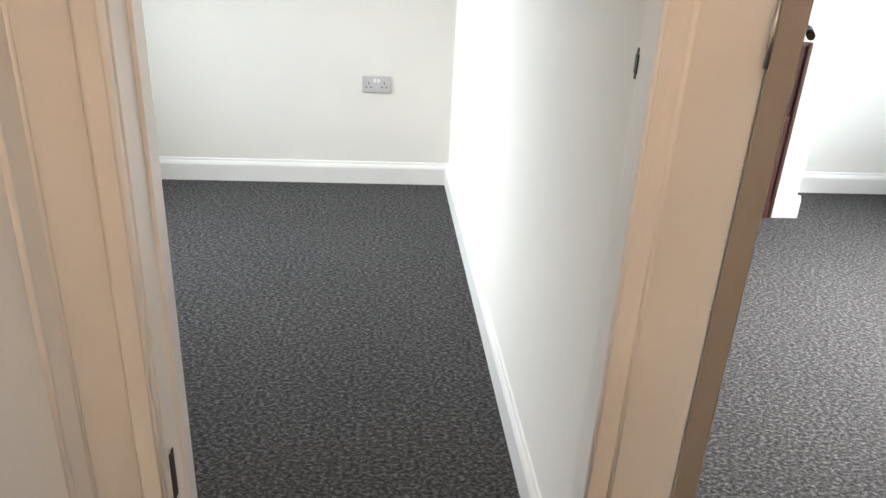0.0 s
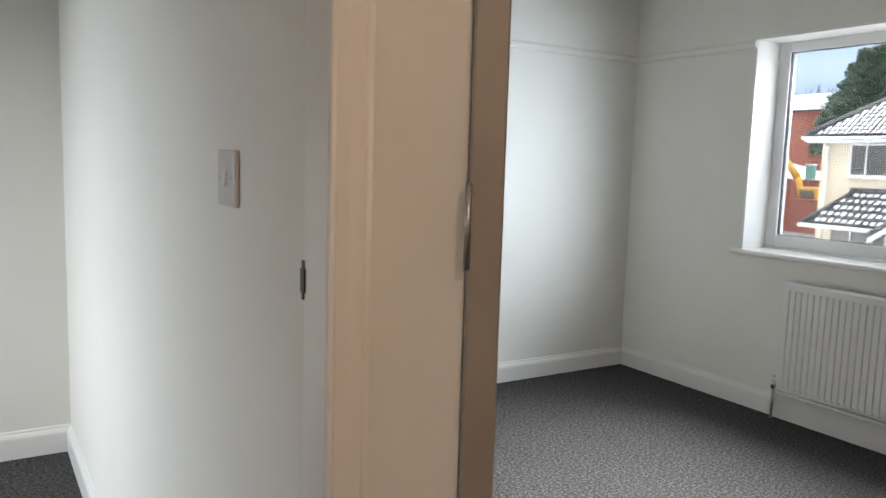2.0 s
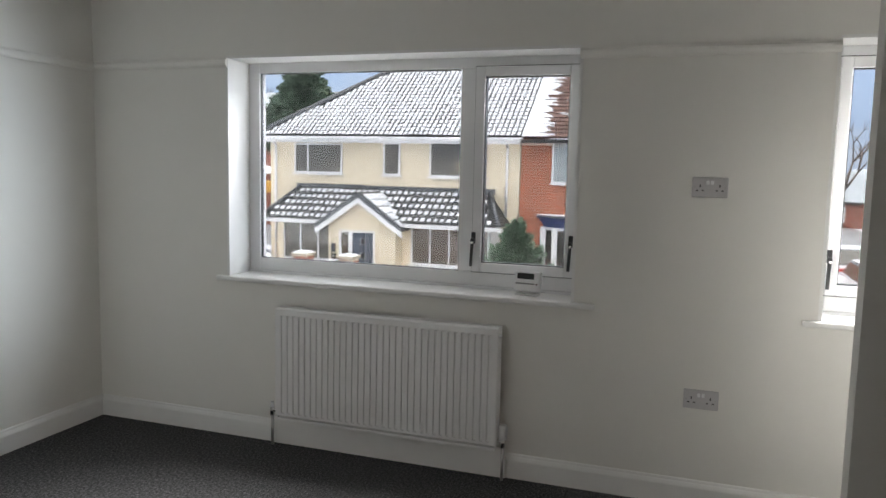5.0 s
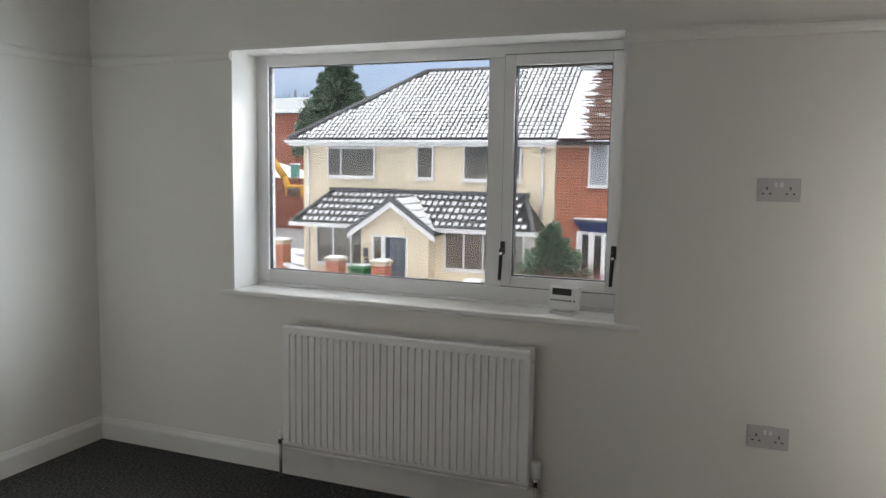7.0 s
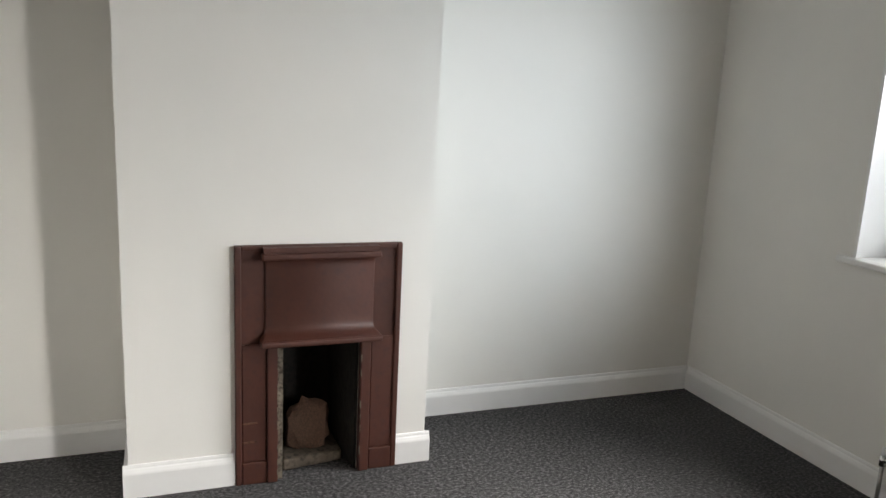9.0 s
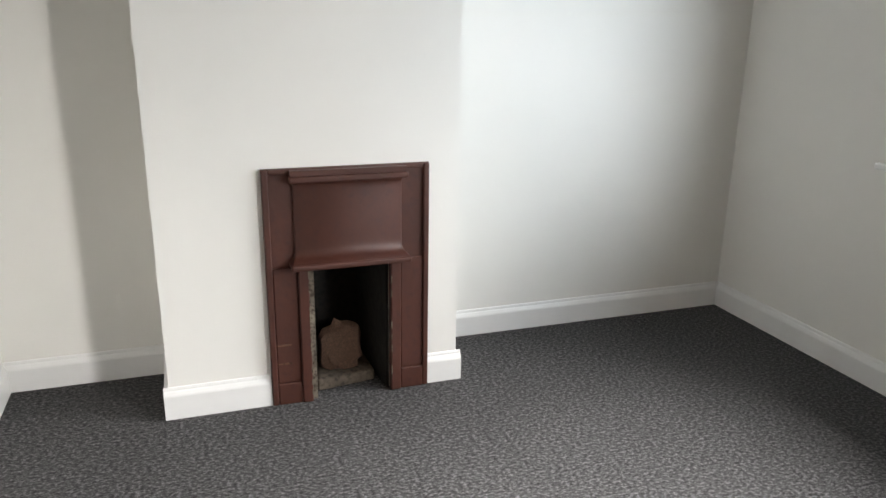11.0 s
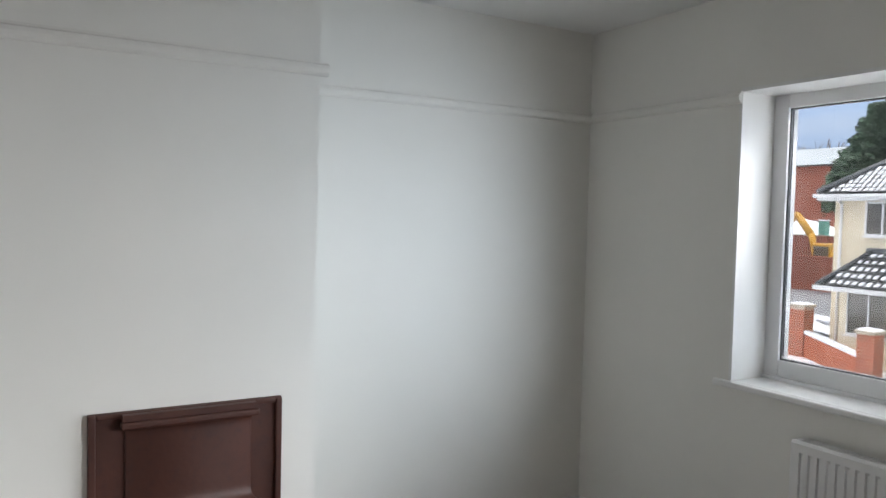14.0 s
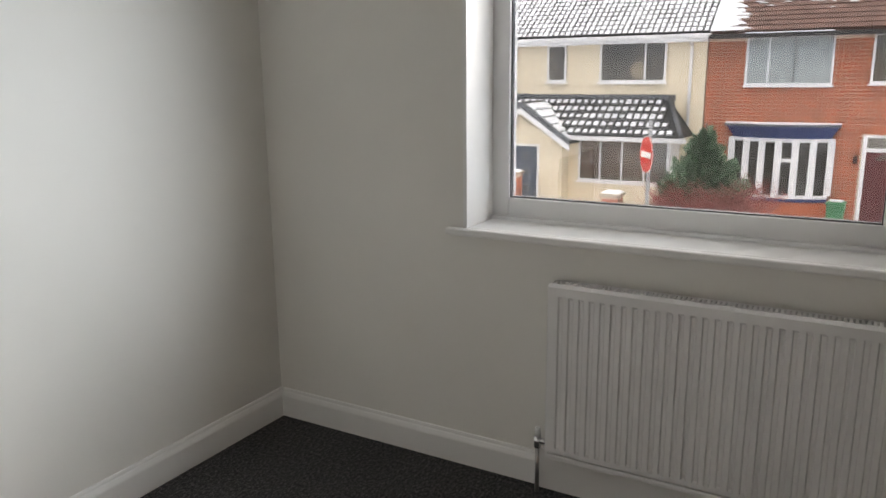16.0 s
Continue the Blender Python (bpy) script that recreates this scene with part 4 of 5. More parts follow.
def cream_house():
    F, P = 20.0, 18.8
    h = thing("cream_house", (F, 7.0, GROUND), "cream rendered house with snowy grey tiled roof and tiled porch", "house")
    inv = h.matrix_basis.inverted()

    def p(name, bm, mat, parent=h, label=""):
        return part(name, bm, mat, parent, label, at=inv if parent is h else None)

    p("wall", boxes((F, 27, 2.22, 7.585, GROUND, 2.4)), CREAM)
    p("wall", boxes((F + 0.06, 27, 7.585, 11.28, GROUND, 2.4)), CREAM)
    # main roof: deck, hip and ridge
    E0, ER, RX, RZ = 19.6, 2.46, 23.2, 5.06
    bm = bmesh.new()
    a, b, c, d = (E0, 2.10, ER), (E0, 11.60, ER), (RX, 7.92, RZ), (RX, 2.10, RZ)
    e, g = (26.8, 11.60, ER), (26.8, 2.10, ER)
    hull(bm, [Vector(q) - Vector((0, 0, 0.02)) for q in (a, b, c, d, e, g)])
    roof = p("roof", bm, ROOFTILE, label="dark grey roof under a broken layer of snow")
    w, v = 0.172, 0.232
    meshes = [tile_mesh("main_tile", w, v, s, k, ROOFTILE) for s, k in ((0.74, 0.82), (0.68, 0.76), (0.79, 0.88), (0.64, 0.68), (0.72, 0.80), (0.76, 0.72), (0.60, 0.84))]
    up = Vector((RX - E0, 0, RZ - ER))
    base = Matrix.Translation((E0 - 0.03, 2.10, ER + 0.03)) @ Matrix(((0, up.normalized().x, -up.normalized().z), (1, 0, 0), (0, up.normalized().z, up.normalized().x))).to_4x4()
    rows = int(up.length / v)
    cells = []
    for r in range(rows + 1):
        top = 11.55 - (11.60 - 7.92) * min(1.0, (r + 0.9) * v / up.length)
        cells += [(c, r) for c in range(int((top - 2.10) / w))]
    lay_tiles(roof, base, w, v, cells, meshes)
    bm = bmesh.new()
    tube(bm, (E0 - 0.02, 11.60, ER + 0.03), (RX, 7.92, RZ + 0.04), 0.10, 0.10, 8)
    p("hip_capping", bm, LEAD, label="dark grey hip tiles")
    bm = bmesh.new()
    tube(bm, (RX, 7.95, RZ + 0.03), (RX, 2.10, RZ + 0.03), 0.11, 0.11, 8)
    p("ridge_capping", bm, LEAD, label="dark grey ridge tiles")
    p("fascia", boxes((E0 + 0.02, F + 0.05, 2.15, 11.62, 2.24, 2.36)), FARWHITE, label="white fascia and soffit")
    bm = bmesh.new()
    hull(bm, [(x, y, z) for y in (2.05, 11.72) for x, z in ((19.50, 2.44), (19.62, 2.44), (19.62, 2.33), (19.55, 2.32), (19.51, 2.36))])
    p("gutter", bm, FARWHITE, label="white plastic gutter")
    for y in (2.62, 11.0):
        bm = bmesh.new()
        tube(bm, (19.93, y, GROUND + 2.5 if y < 5 else GROUND), (19.93, y, 2.15), 0.045, sides=10)
        tube(bm, (19.93, y, 2.15), (19.6, y, 2.34), 0.045, sides=10)
        p("downpipe", bm, FARWHITE, label="white plastic downpipe")
    for k in (far_window(h, F + 0.04, 8.46, 10.27, 1.21, 2.19, (9.76,)), far_window(h, F - 0.02, 6.295, 6.87, 1.20, 2.24, ()), far_window(h, F - 0.02, 3.32, 5.22, 1.18, 2.32, (3.90,))):
        k.matrix_basis = inv
    bm = bmesh.new()
    tube(bm, (F - 0.0535, 4.10, 1.50), (F - 0.0505, 4.10, 1.50), 0.24, sides=24)
    p("wicker_shade", bm, WICKER, label="round pale wicker shade at the window")
    # bay and porch
    p("bay_wall", boxes((P, F - 0.01, 8.10, 10.22, GROUND, -1.70)), CREAM)
    p("bay_wall", boxes((P, F - 0.01, 2.78, 5.90, GROUND, -1.66)), CREAM)
    p("bay_pier", boxes((P, F - 0.01, 10.02, 10.22, -1.70, -0.40)), CREAM)
    p("porch_wall", boxes((18.28, F - 0.01, 5.72, 6.44, GROUND, -0.40), (18.28, F - 0.01, 7.66, 8.06, GROUND, -0.40), (18.28, F - 0.01, 6.44, 7.66, -0.60, -0.40)), CREAM)
    bm = bmesh.new()
    hull(bm, [(x, y, z) for x in (18.28, 19.9) for y, z in ((5.72, -0.40), (8.06, -0.40), (6.90, 0.42))])
    p("gable_wall", bm, CREAM)
    for ya, yb, bars, za in ((8.08, 10.02, (8.72, 9.38), -1.66), (2.85, 5.40, (3.50, 4.14, 4.77), -1.60)):
        w_ = far_window(h, P + 0.08, ya, yb, za, -0.42, bars)
        w_.matrix_basis = inv
        if ya < 5:
            for la, lb in ((3.54, 4.10), (4.18, 4.73), (4.81, 5.34)):
                for k in range(13):
                    z = -0.50 - 0.078 * k
                    part("blind_slat", boxes((P + 0.0455, P + 0.0495, la, lb - 0.02 * (k % 3), z - 0.022, z + 0.022)), BLIND, w_, "brown slat of a blind at the glass")
    p("bay_pier", boxes((P + 0.03, F - 0.01, 5.40, 5.73, -1.66, -0.40)), CREAM)
    side = part("window", boxes((P + 0.08, F - 0.05, 2.80, 2.86, -1.60, -0.42)), FARWHITE, h, "white bay window end post")
    side.matrix_basis = inv
    # lean-to roof over the bays
    LE, LT, EX = -0.31, 0.66, 18.42
    bm = bmesh.new()
    hull(bm, [(EX, 2.44, LE), (EX, 10.72, LE), (F, 10.05, LT), (F, 3.15, LT), (F, 2.44, LE), (F, 10.72, LE)])
    lean = p("porch_roof", bm, ROOFTILE, label="dark grey tiled lean-to roof with patches of snow")
    up = Vector((F - EX, 0, LT - LE))
    u = up.normalized()
    base = Matrix.Translation((EX - 0.02, 2.44, LE + 0.035)) @ Matrix(((0, u.x, -u.z), (1, 0, 0), (0, u.z, u.x))).to_4x4()
    w, v = 0.215, up.length / 5
    meshes = [tile_mesh("porch_tile", w, v, s, k, ROOFTILE) for s, k in ((0.66, 0.54), (0.60, 0.48), (0.70, 0.58), (0.54, 0.40), (0.64, 0.46))]
    cells = []
    for r in range(5):
        k = (r + 0.5) / 5
        ylo, yhi = 2.55 + 0.66 * k, 10.62 - 0.62 * k
        for c in range(39):
            y = 2.44 + c * w
            half = 1.40 * (1 - k * 1.05)
            if ylo < y < yhi - w and not (6.90 - half - 0.05 < y < 6.90 + half - 0.1):
                cells.append((c, r))
    lay_tiles(lean, base, w, v, cells, meshes)
    for y0, y1 in ((2.44, 3.15), (10.72, 10.05)):
        bm = bmesh.new()
        tube(bm, (EX, y0, LE + 0.05), (F, y1, LT + 0.05), 0.075, 0.075, 8)
        p("hip_capping", bm, LEAD, label="dark hip tiles of the lean-to")
    p("flashing", boxes((F - 0.05, F + 0.02, 3.0, 7.58, LT - 0.02, LT + 0.15)), LEAD, label="grey lead flashing")
    p("flashing", boxes((F - 0.03, F + 0.08, 7.60, 10.20, LT + 0.0, LT + 0.17)), LEAD, label="grey lead flashing")
    for ya, yb in ((2.36, 5.66), (8.18, 10.82)):
        bm = bmesh.new()
        hull(bm, [(x, y, z) for y in (ya, yb) for x, z in ((18.34, -0.30), (18.46, -0.30), (18.80, -0.42), (18.46, -0.44), (18.36, -0.42))])
        p("porch_gutter", bm, FARWHITE, label="white gutter under the lean-to")
    # porch gable roof
    GX0, GX1, GZ = 18.05, 19.8, 0.575
    for y0, snowy in ((8.42, False), (5.42, True)):
        bm = bmesh.new()
        hull(bm, [(x, y, z + o) for x in (GX0, GX1) for (y, z) in ((y0, -0.52), (6.92, GZ)) for o in (0.0, 0.07)])
        slope = p("gable_roof", bm, ROOFTILE, label="dark tiled porch gable slope")
        d = Vector((0, y0 - 6.92, -0.52 - GZ))
        for i in range(5):
            q0, q1 = Vector((0, 6.92, GZ + 0.072)) + d * (0.08 + 0.18 * i), Vector((0, 6.92, GZ + 0.072)) + d * (0.08 + 0.18 * i + 0.135)
            if snowy or i > 2:
                bm = bmesh.new()
                hull(bm, [(x, q.y, q.z + o) for x in (GX0 + 0.14, GX1 - 0.08 - 0.12 * i) for q in (q0, q1) for o in (0.0, 0.035)])
                part("snow_patch", bm, SNOW, slope, "slab of snow on the porch tiles")
        bm = bmesh.new()
        hull(bm, [(x, y, z) for x in (GX0 - 0.05, GX0 - 0.005) for y, z in ((y0, -0.54), (y0, -0.38), (6.92, GZ + 0.07), (6.92, GZ - 0.09))])
        p("verge", bm, LEAD, label="dark grey verge tiles")
        bm = bmesh.new()
        hull(bm, [(x, y, z) for x in (GX0 - 0.03, GX0 + 0.02) for y, z in ((y0, -0.72), (y0, -0.545), (6.92, GZ - 0.095), (6.92, GZ - 0.26))])
        p("bargeboard", bm, FARWHITE, label="white bargeboard")
    # front door with sidelight
    door = p("front_door", boxes((18.310, 18.360, 6.48, 7.20, GROUND + 0.03, -0.64)), SLATEDOOR, label="slate blue front door with four small panes")
    for k in range(4):
        z = -0.90 - 0.47 * k
        part("pane_frame", boxes((18.300, 18.309, 6.74, 6.95, z - 0.13, z + 0.09)), GALV, door, "pale frame of a pane")
        part("door_pane", boxes((18.290, 18.2995, 6.77, 6.92, z - 0.10, z + 0.06)), SLOT, door, "small square glazed pane")
    bm = bmesh.new()
    tube(bm, (18.280, 7.12, -1.62), (18.280, 7.12, -1.40), 0.02, sides=8)
    part("door_handle", bm, CHROME, door, "bright door handle")
    p("door_frame", boxes((18.250, 18.340, 6.42, 6.48, GROUND, -0.58), (18.250, 18.340, 7.20, 7.33, GROUND, -0.58), (18.250, 18.340, 7.60, 7.67, GROUND, -0.58), (18.250, 18.340, 6.48, 7.20, -0.64, -0.58), (18.250, 18.340, 7.33, 7.60, -0.64, -0.58)), FARWHITE, label="white door frame")
    p("sidelight", boxes((18.310, 18.340, 7.33, 7.60, GROUND + 0.05, -0.64)), FARGLASS, label="dark glazed sidelight")
    p("letter_box", boxes((18.200, 18.280, 7.80, 7.93, -1.30, -1.02)), LEAD, label="grey wall letter box")
    plate = p("number_plate", boxes((18.255, 18.280, 7.79, 7.95, -1.52, -1.36)), SLOT, label="small black house number plate")
    for y in (7.84, 7.89):
        part("numeral", boxes((18.250, 18.256, y, y + 0.03, -1.48, -1.40)), SIGNWHITE, plate, "small white numeral")
    p("door_step", boxes((17.780, 18.280, 6.2, 7.8, GROUND - 0.02, GROUND + 0.10)), SNOW, label="snowy door step")


cream_house()


def brick_field(parent, x, y0, y1, z0, z1, holes, bl=0.245, bh=0.098, limit=300, near=0.0):
    """Bricks on a wall facing -x: those of one stretch as parts, the rest joined."""
    me_b = bpy.data.meshes.new("brick")
    bm = bmesh.new()
    box(bm, -0.012, 0.03, 0.0, bl - 0.018, 0.0, bh - 0.018)
    bm.to_mesh(me_b)
    bm.free()
    me_b.materials.append(BRICK)
    vs, fs, count = [], [], 0
    row = 0
    z = z0
    while z + bh <= z1 + 0.001:
        y = y0 - (bl / 2 if row % 2 else 0)
        while y < y1:
            pieces = [(max(y, y0), min(y + bl - 0.018, y1))]
            for h0, h1, k0, k1 in holes:
                if z < k1 and z + bh - 0.018 > k0:
                    pieces = [q for a, b in pieces for q in ((a, min(b, h0)), (max(a, h1), b))]
            pieces = sorted(set(q for q in pieces if q[1] - q[0] > 0.03))
            for a, b in pieces:
                if count < limit and near <= y < near + 1.6 and b - a > bl - 0.019:
                    ob = new("brick", me_b)
                    ob.parent, ob.location = parent, (x, a, z)
                    count += 1
                else:
                    k = len(vs)
                    j = random.uniform(-0.004, 0.003)
                    vs += [(x - 0.012 + j, a, z), (x - 0.012 + j, b, z), (x - 0.012 + j, b, z + bh - 0.018), (x - 0.012 + j, a, z + bh - 0.018), (x + 0.02, a, z), (x + 0.02, b, z), (x + 0.02, b, z + bh - 0.018), (x + 0.02, a, z + bh - 0.018)]
                    fs += [tuple(k + i for i in f) for f in ((0, 3, 2, 1), (0, 1, 5, 4), (1, 2, 6, 5), (2, 3, 7, 6), (3, 0, 4, 7))]
            y += bl
        z += bh
        row += 1
    me = bpy.data.meshes.new("brick_rest")
    me.from_pydata(vs, [], fs)
    me.materials.append(BRICK)
    ob = new("brick_rest", me)
    ob.parent = parent
    tagged(ob, kind="stuff")


def brick_house():
    F = 20.0
    h = thing("brick_house", (0, 0, 0), "red brick terraced house with blue topped bow window", "house")
    wall = part("wall", boxes((F, 27, -5.4, 2.19, GROUND, 2.36)), MORTAR, h, "red brick wall")
    holes = [(-0.91, 1.17, 1.08, 2.36), (-4.05, -1.80, 1.12, 2.36), (-1.08, 1.38, GROUND, 0.06), (-2.80, -1.75, GROUND, 0.05)]
    bm = bmesh.new()
    a, b, c, d = (19.55, -5.5, 2.42), (19.55, 2.09, 2.42), (23.2, 2.09, 5.04), (23.2, -5.5, 5.04)
    hull(bm, [a, b, c, d, (26.8, -5.5, 2.42), (26.8, 2.09, 2.42)])
    roof = part("roof", bm, BROWNTILE, h, "weathered brown tiled roof with snow along its edge")
    u = Vector((3.65, 0, 2.62)).normalized()
    base = Matrix.Translation((19.52, -5.5, 2.46)) @ Matrix(((0, u.x, -u.z), (1, 0, 0), (0, u.z, u.x))).to_4x4()
    w, v = 0.17, 0.22
    me = bpy.data.meshes.new("plain_tile")
    bm = bmesh.new()
    hull(bm, [(x, y, z) for x in (0, w * 0.97) for y, z in ((0, 0), (0, 0.022), (v * 1.03, 0.0), (v * 1.03, -0.012))])
    bm.to_mesh(me)
    bm.free()
    me.materials.append(BROWNTILE)
    cells = [(c, r) for r in range(20) for c in range(44)]
    cells.sort(key=lambda q: -q[0])
    lay_tiles(roof, base, w, v, cells, [me])
    # ragged strip of snow beside the neighbour's roof, and smears higher up
    for r in range(60):
        wide = 0.78 - 0.003 * r + random.choice((-0.24, -0.10, -0.03, 0.03, 0.10, 0.24)) + random.uniform(-0.08, 0.08)
        y_a, y_b = r * v / 3, (r + 1) * v / 3
        bm = bmesh.new()
        hull(bm, [base @ Vector(q) for q in ((7.58 - wide, y_a, 0.012), (7.58, y_a, 0.012), (7.58, y_b, 0.012), (7.64 - wide, y_b, 0.012), (7.64 - wide, y_a + 0.02, 0.045), (7.58, y_a + 0.02, 0.05), (7.58, y_b, 0.045), (7.70 - wide, y_b, 0.04))])
        part("snow_strip", bm, SNOW, roof, "ragged snow along the roof edge")
    for k in range(40):
        r, c = random.choice((4, 5, 5, 6, 6, 7, 9, 12)) + random.choice((0, 0.3, 0.6)), random.uniform(2.2, 6.4)
        bm = bmesh.new()
        l = random.uniform(0.08, 0.4)
        hull(bm, [base @ Vector(q) for q in ((c, r * v + 0.02, 0.02), (c + l, r * v + 0.03, 0.02), (c + l * 0.8, r * v + 0.06, 0.02), (c + l * 0.2, r * v + 0.065, 0.02), (c + l * 0.5, r * v + 0.05, 0.045))])
        part("snow_smear", bm, SNOW, roof, "thin smear of snow")
    part("gutter", boxes((19.46, 19.58, -5.5, 2.10, 2.28, 2.39)), SLOT, h, "black cast gutter")
    part("gutter_snow", boxes((19.47, 19.57, -0.9, 1.2, 2.391, 2.42)), SNOW, h, "snow lying in the gutter")
    far_window(h, F - 0.02, -0.91, 1.17, 1.08, 2.32, (0.62,), CURTAIN)
    part("cable", boxes((19.90, 19.915, -0.02, 0.0, 1.15, 2.2)), SLOT, h, "thin dark cable")
    far_window(h, F - 0.02, -4.05, -1.80, 1.12, 2.31, (-2.6,))
    # bow window with blue head and base
    bow = []
    for i in range(7):
        k = i / 6
        bow.append((F - 0.12 - 0.42 * math.sin(math.pi * k), 1.38 - 2.46 * k))
    def bow_block(o, z0, z1, flare=0.0):
        bm = bmesh.new()
        plan = [(x - o, 0.15 + (y - 0.15) * (1 + flare / 1.23)) for x, y in bow]
        prism(bm, plan + [(F - 0.005, plan[-1][1]), (F - 0.005, plan[0][1])], z0, z1)
        bmesh.ops.recalc_face_normals(bm, faces=bm.faces[:])
        return bm
    part("bow_brick_base", bow_block(0.0, GROUND, -1.98), BRICK, h, "curved brick base")
    part("bow_blue_base", bow_block(0.04, -1.97, -1.88), BLUE, h, "blue painted band")
    part("bow_sill", bow_block(0.07, -1.879, -1.80), FARWHITE, h, "white curved sill")
    part("bow_glass", bow_block(-0.03, -1.80, -0.31), DARKGLASS, h, "dark glass of the bow window")
    for i in range(7):
        x, y = bow[i]
        part("bow_post", boxes((x - 0.05, x + 0.09, y - 0.085, y + 0.085, -1.80, -0.312)), FARWHITE, h, "white window post")
    part("bow_head", bow_block(0.03, -0.40, -0.302), FARWHITE, h, "white curved window head")
    for i in (2, 3):
        (xa, ya), (xb, yb) = bow[i], bow[i + 1]
        if i == 3:
            bm = bmesh.new()
            hull(bm, [(x + o, y, z) for x, y in ((xa - 0.03, ya), (xb - 0.03, yb)) for o in (0, 0.08) for z in (-0.92, -0.82)])
            part("transom", bm, FARWHITE, h, "white transom of the small opening light")
    for o, f, z0, z1, m in ((0.05, 0.0, -0.30, -0.20, BLUE), (0.11, 0.04, -0.199, -0.12, BLUE), (0.17, 0.09, -0.119, -0.04, BLUE), (0.22, 0.13, -0.039, 0.0, BLUE), (0.27, 0.19, 0.001, 0.07, LEAD), (0.25, 0.17, 0.071, 0.095, SNOW)):
        part("bow_roof_step", bow_block(o, z0, z1, f), m, h, "stepped blue and lead bow window roof")
    # maroon front door
    door = part("front_door", boxes((F - 0.02, F + 0.03, -2.68, -1.88, GROUND + 0.12, -0.62)), MAROON, h, "maroon panelled front door")
    for y0, y1, z0, z1 in ((-2.22, -1.96, -2.3, -1.5), (-2.6, -2.34, -2.3, -1.5), (-2.22, -1.96, -1.4, -0.95)):
        part("door_panel", boxes((F - 0.032, F - 0.019, y0, y1, z0, z1)), MAROON, door)
    for k in range(4):
        a = radians(25 + 40 * k)
        bm = bmesh.new()
        hull(bm, [(F - 0.03 + o, -2.28 + r * math.cos(b), -0.86 + r * math.sin(b)) for o in (0, 0.012) for r in (0.06, 0.19) for b in (a - 0.26, a + 0.26)])
        part("fan_pane", bm, FARGLASS, door, "small fan shaped pane")
    part("fanlight", boxes((F - 0.01, F + 0.02, -2.68, -1.88, -0.52, -0.26)), FARGLASS, h, "dark fanlight")
    part("door_frame", boxes((F - 0.05, F + 0.03, -1.88, -1.79, GROUND, -0.20), (F - 0.05, F + 0.03, -2.77, -2.68, GROUND, -0.20), (F - 0.05, F + 0.03, -2.68, -1.88, -0.62, -0.52), (F - 0.05, F + 0.03, -2.68, -1.88, -0.26, -0.20)), FARWHITE, h, "white door frame")
    for k in range(14):
        y = -2.80 + 0.078 * k
        part("soldier_brick", boxes((F - 0.02, F + 0.02, y, y + 0.066, -0.17, 0.05)), BRICK, h)
    lan = part("wall_lantern", boxes((F - 0.16, F - 0.06, -1.70, -1.60, -0.92, -0.74), bev=0.02), SLOT, h, "black wall lantern")
    part("bracket", boxes((F - 0.06, F, -1.67, -1.63, -0.80, -0.72)), SLOT, lan)
    stack = part("chimney", boxes((22.9, 23.6, 1.0, 1.8, 4.8, 5.5)), FARBRICK, h, "red brick chimney stack")
    part("chimney_flashing", boxes((22.78, 23.72, 0.75, 2.15, 4.90, 5.08), bev=0.03), GALV, h, "grey lead flashing round the chimney")
    brick_field(wall, F, -5.4, 2.19, GROUND, 2.30, holes, near=1.1)


brick_house()


# ---- front gardens ----
def pier(x, y, top, label, w=0.46):
    pr = thing("brick_pier", (x, y, GROUND - 0.02), label, "gate pier", "garden gate piers")
    high = top - GROUND
    core = part("core", boxes((-w / 2 + 0.01, w / 2 - 0.01, -w / 2 + 0.01, w / 2 - 0.01, 0, high)), MORTAR, pr)
    n = int(high / 0.085)
    for r in range(n):
        z = r * 0.085 + 0.005
        for k in range(2):
            for face in range(4):
                o = 0.0 if r % 2 else w / 4
                bm_span = (-w / 2 + k * w / 2 + 0.004, -w / 2 + (k + 1) * w / 2 - 0.004)
                if face == 0:
                    s = (-w / 2, -w / 2 + 0.03, bm_span[0], bm_span[1], z, z + 0.068)
                elif face == 2:
                    s = (bm_span[0], bm_span[1], -w / 2, -w / 2 + 0.03, z, z + 0.068)
                else:
                    continue
                part("brick", boxes(s), BRICK, core)
    cap = part("cap", boxes((-w / 2 - 0.05, w / 2 + 0.05, -w / 2 - 0.05, w / 2 + 0.05, high, high + 0.09), bev=0.015), STONE, pr, "pale stone cap")
    bm = bmesh.new()
    hull(bm, [(sx * (w / 2 + 0.02 - k * 0.08), sy * (w / 2 + 0.02 - k * 0.08), high + 0.09 + k * 0.05) for sx in (-1, 1) for sy in (-1, 1) for k in (0, 1)])
    part("snow_cap", bm, SNOW, cap, "snow on the cap")


pier(17.0, 8.24, -1.28, "red brick gate pier with snowy stone cap")
pier(17.2, 6.80, -1.32, "red brick gate pier with snowy stone cap")
pier(17.3, 3.90, -1.75, "low red brick pier with snowy stone cap")
pier(19.0, 11.55, -1.05, "red brick pier at the side of the house", 0.5)
gw = thing("garden_wall", (0, 0, 0), "low red brick garden wall with snowy coping", "garden wall")
bm = bmesh.new()
hull(bm, [(x + o, y, z) for x, y, t_ in ((17.05, 8.47, -1.98), (18.9, 11.3, -1.86)) for o in (-0.1, 0.1) for z in (GROUND - 0.02, t_)])
part("wall", bm, BRICK, gw)
bm = bmesh.new()
hull(bm, [(x + o, y, z) for x, y, t_ in ((17.05, 8.47, -1.98), (18.9, 11.3, -1.86)) for o in (-0.14, 0.14) for z in (t_, t_ + 0.09)])
part("coping", bm, SNOW, gw, "coping covered with snow")
gw2 = thing("garden_wall", (0, 0, 0), "low red brick garden wall along the pavement", "garden wall")
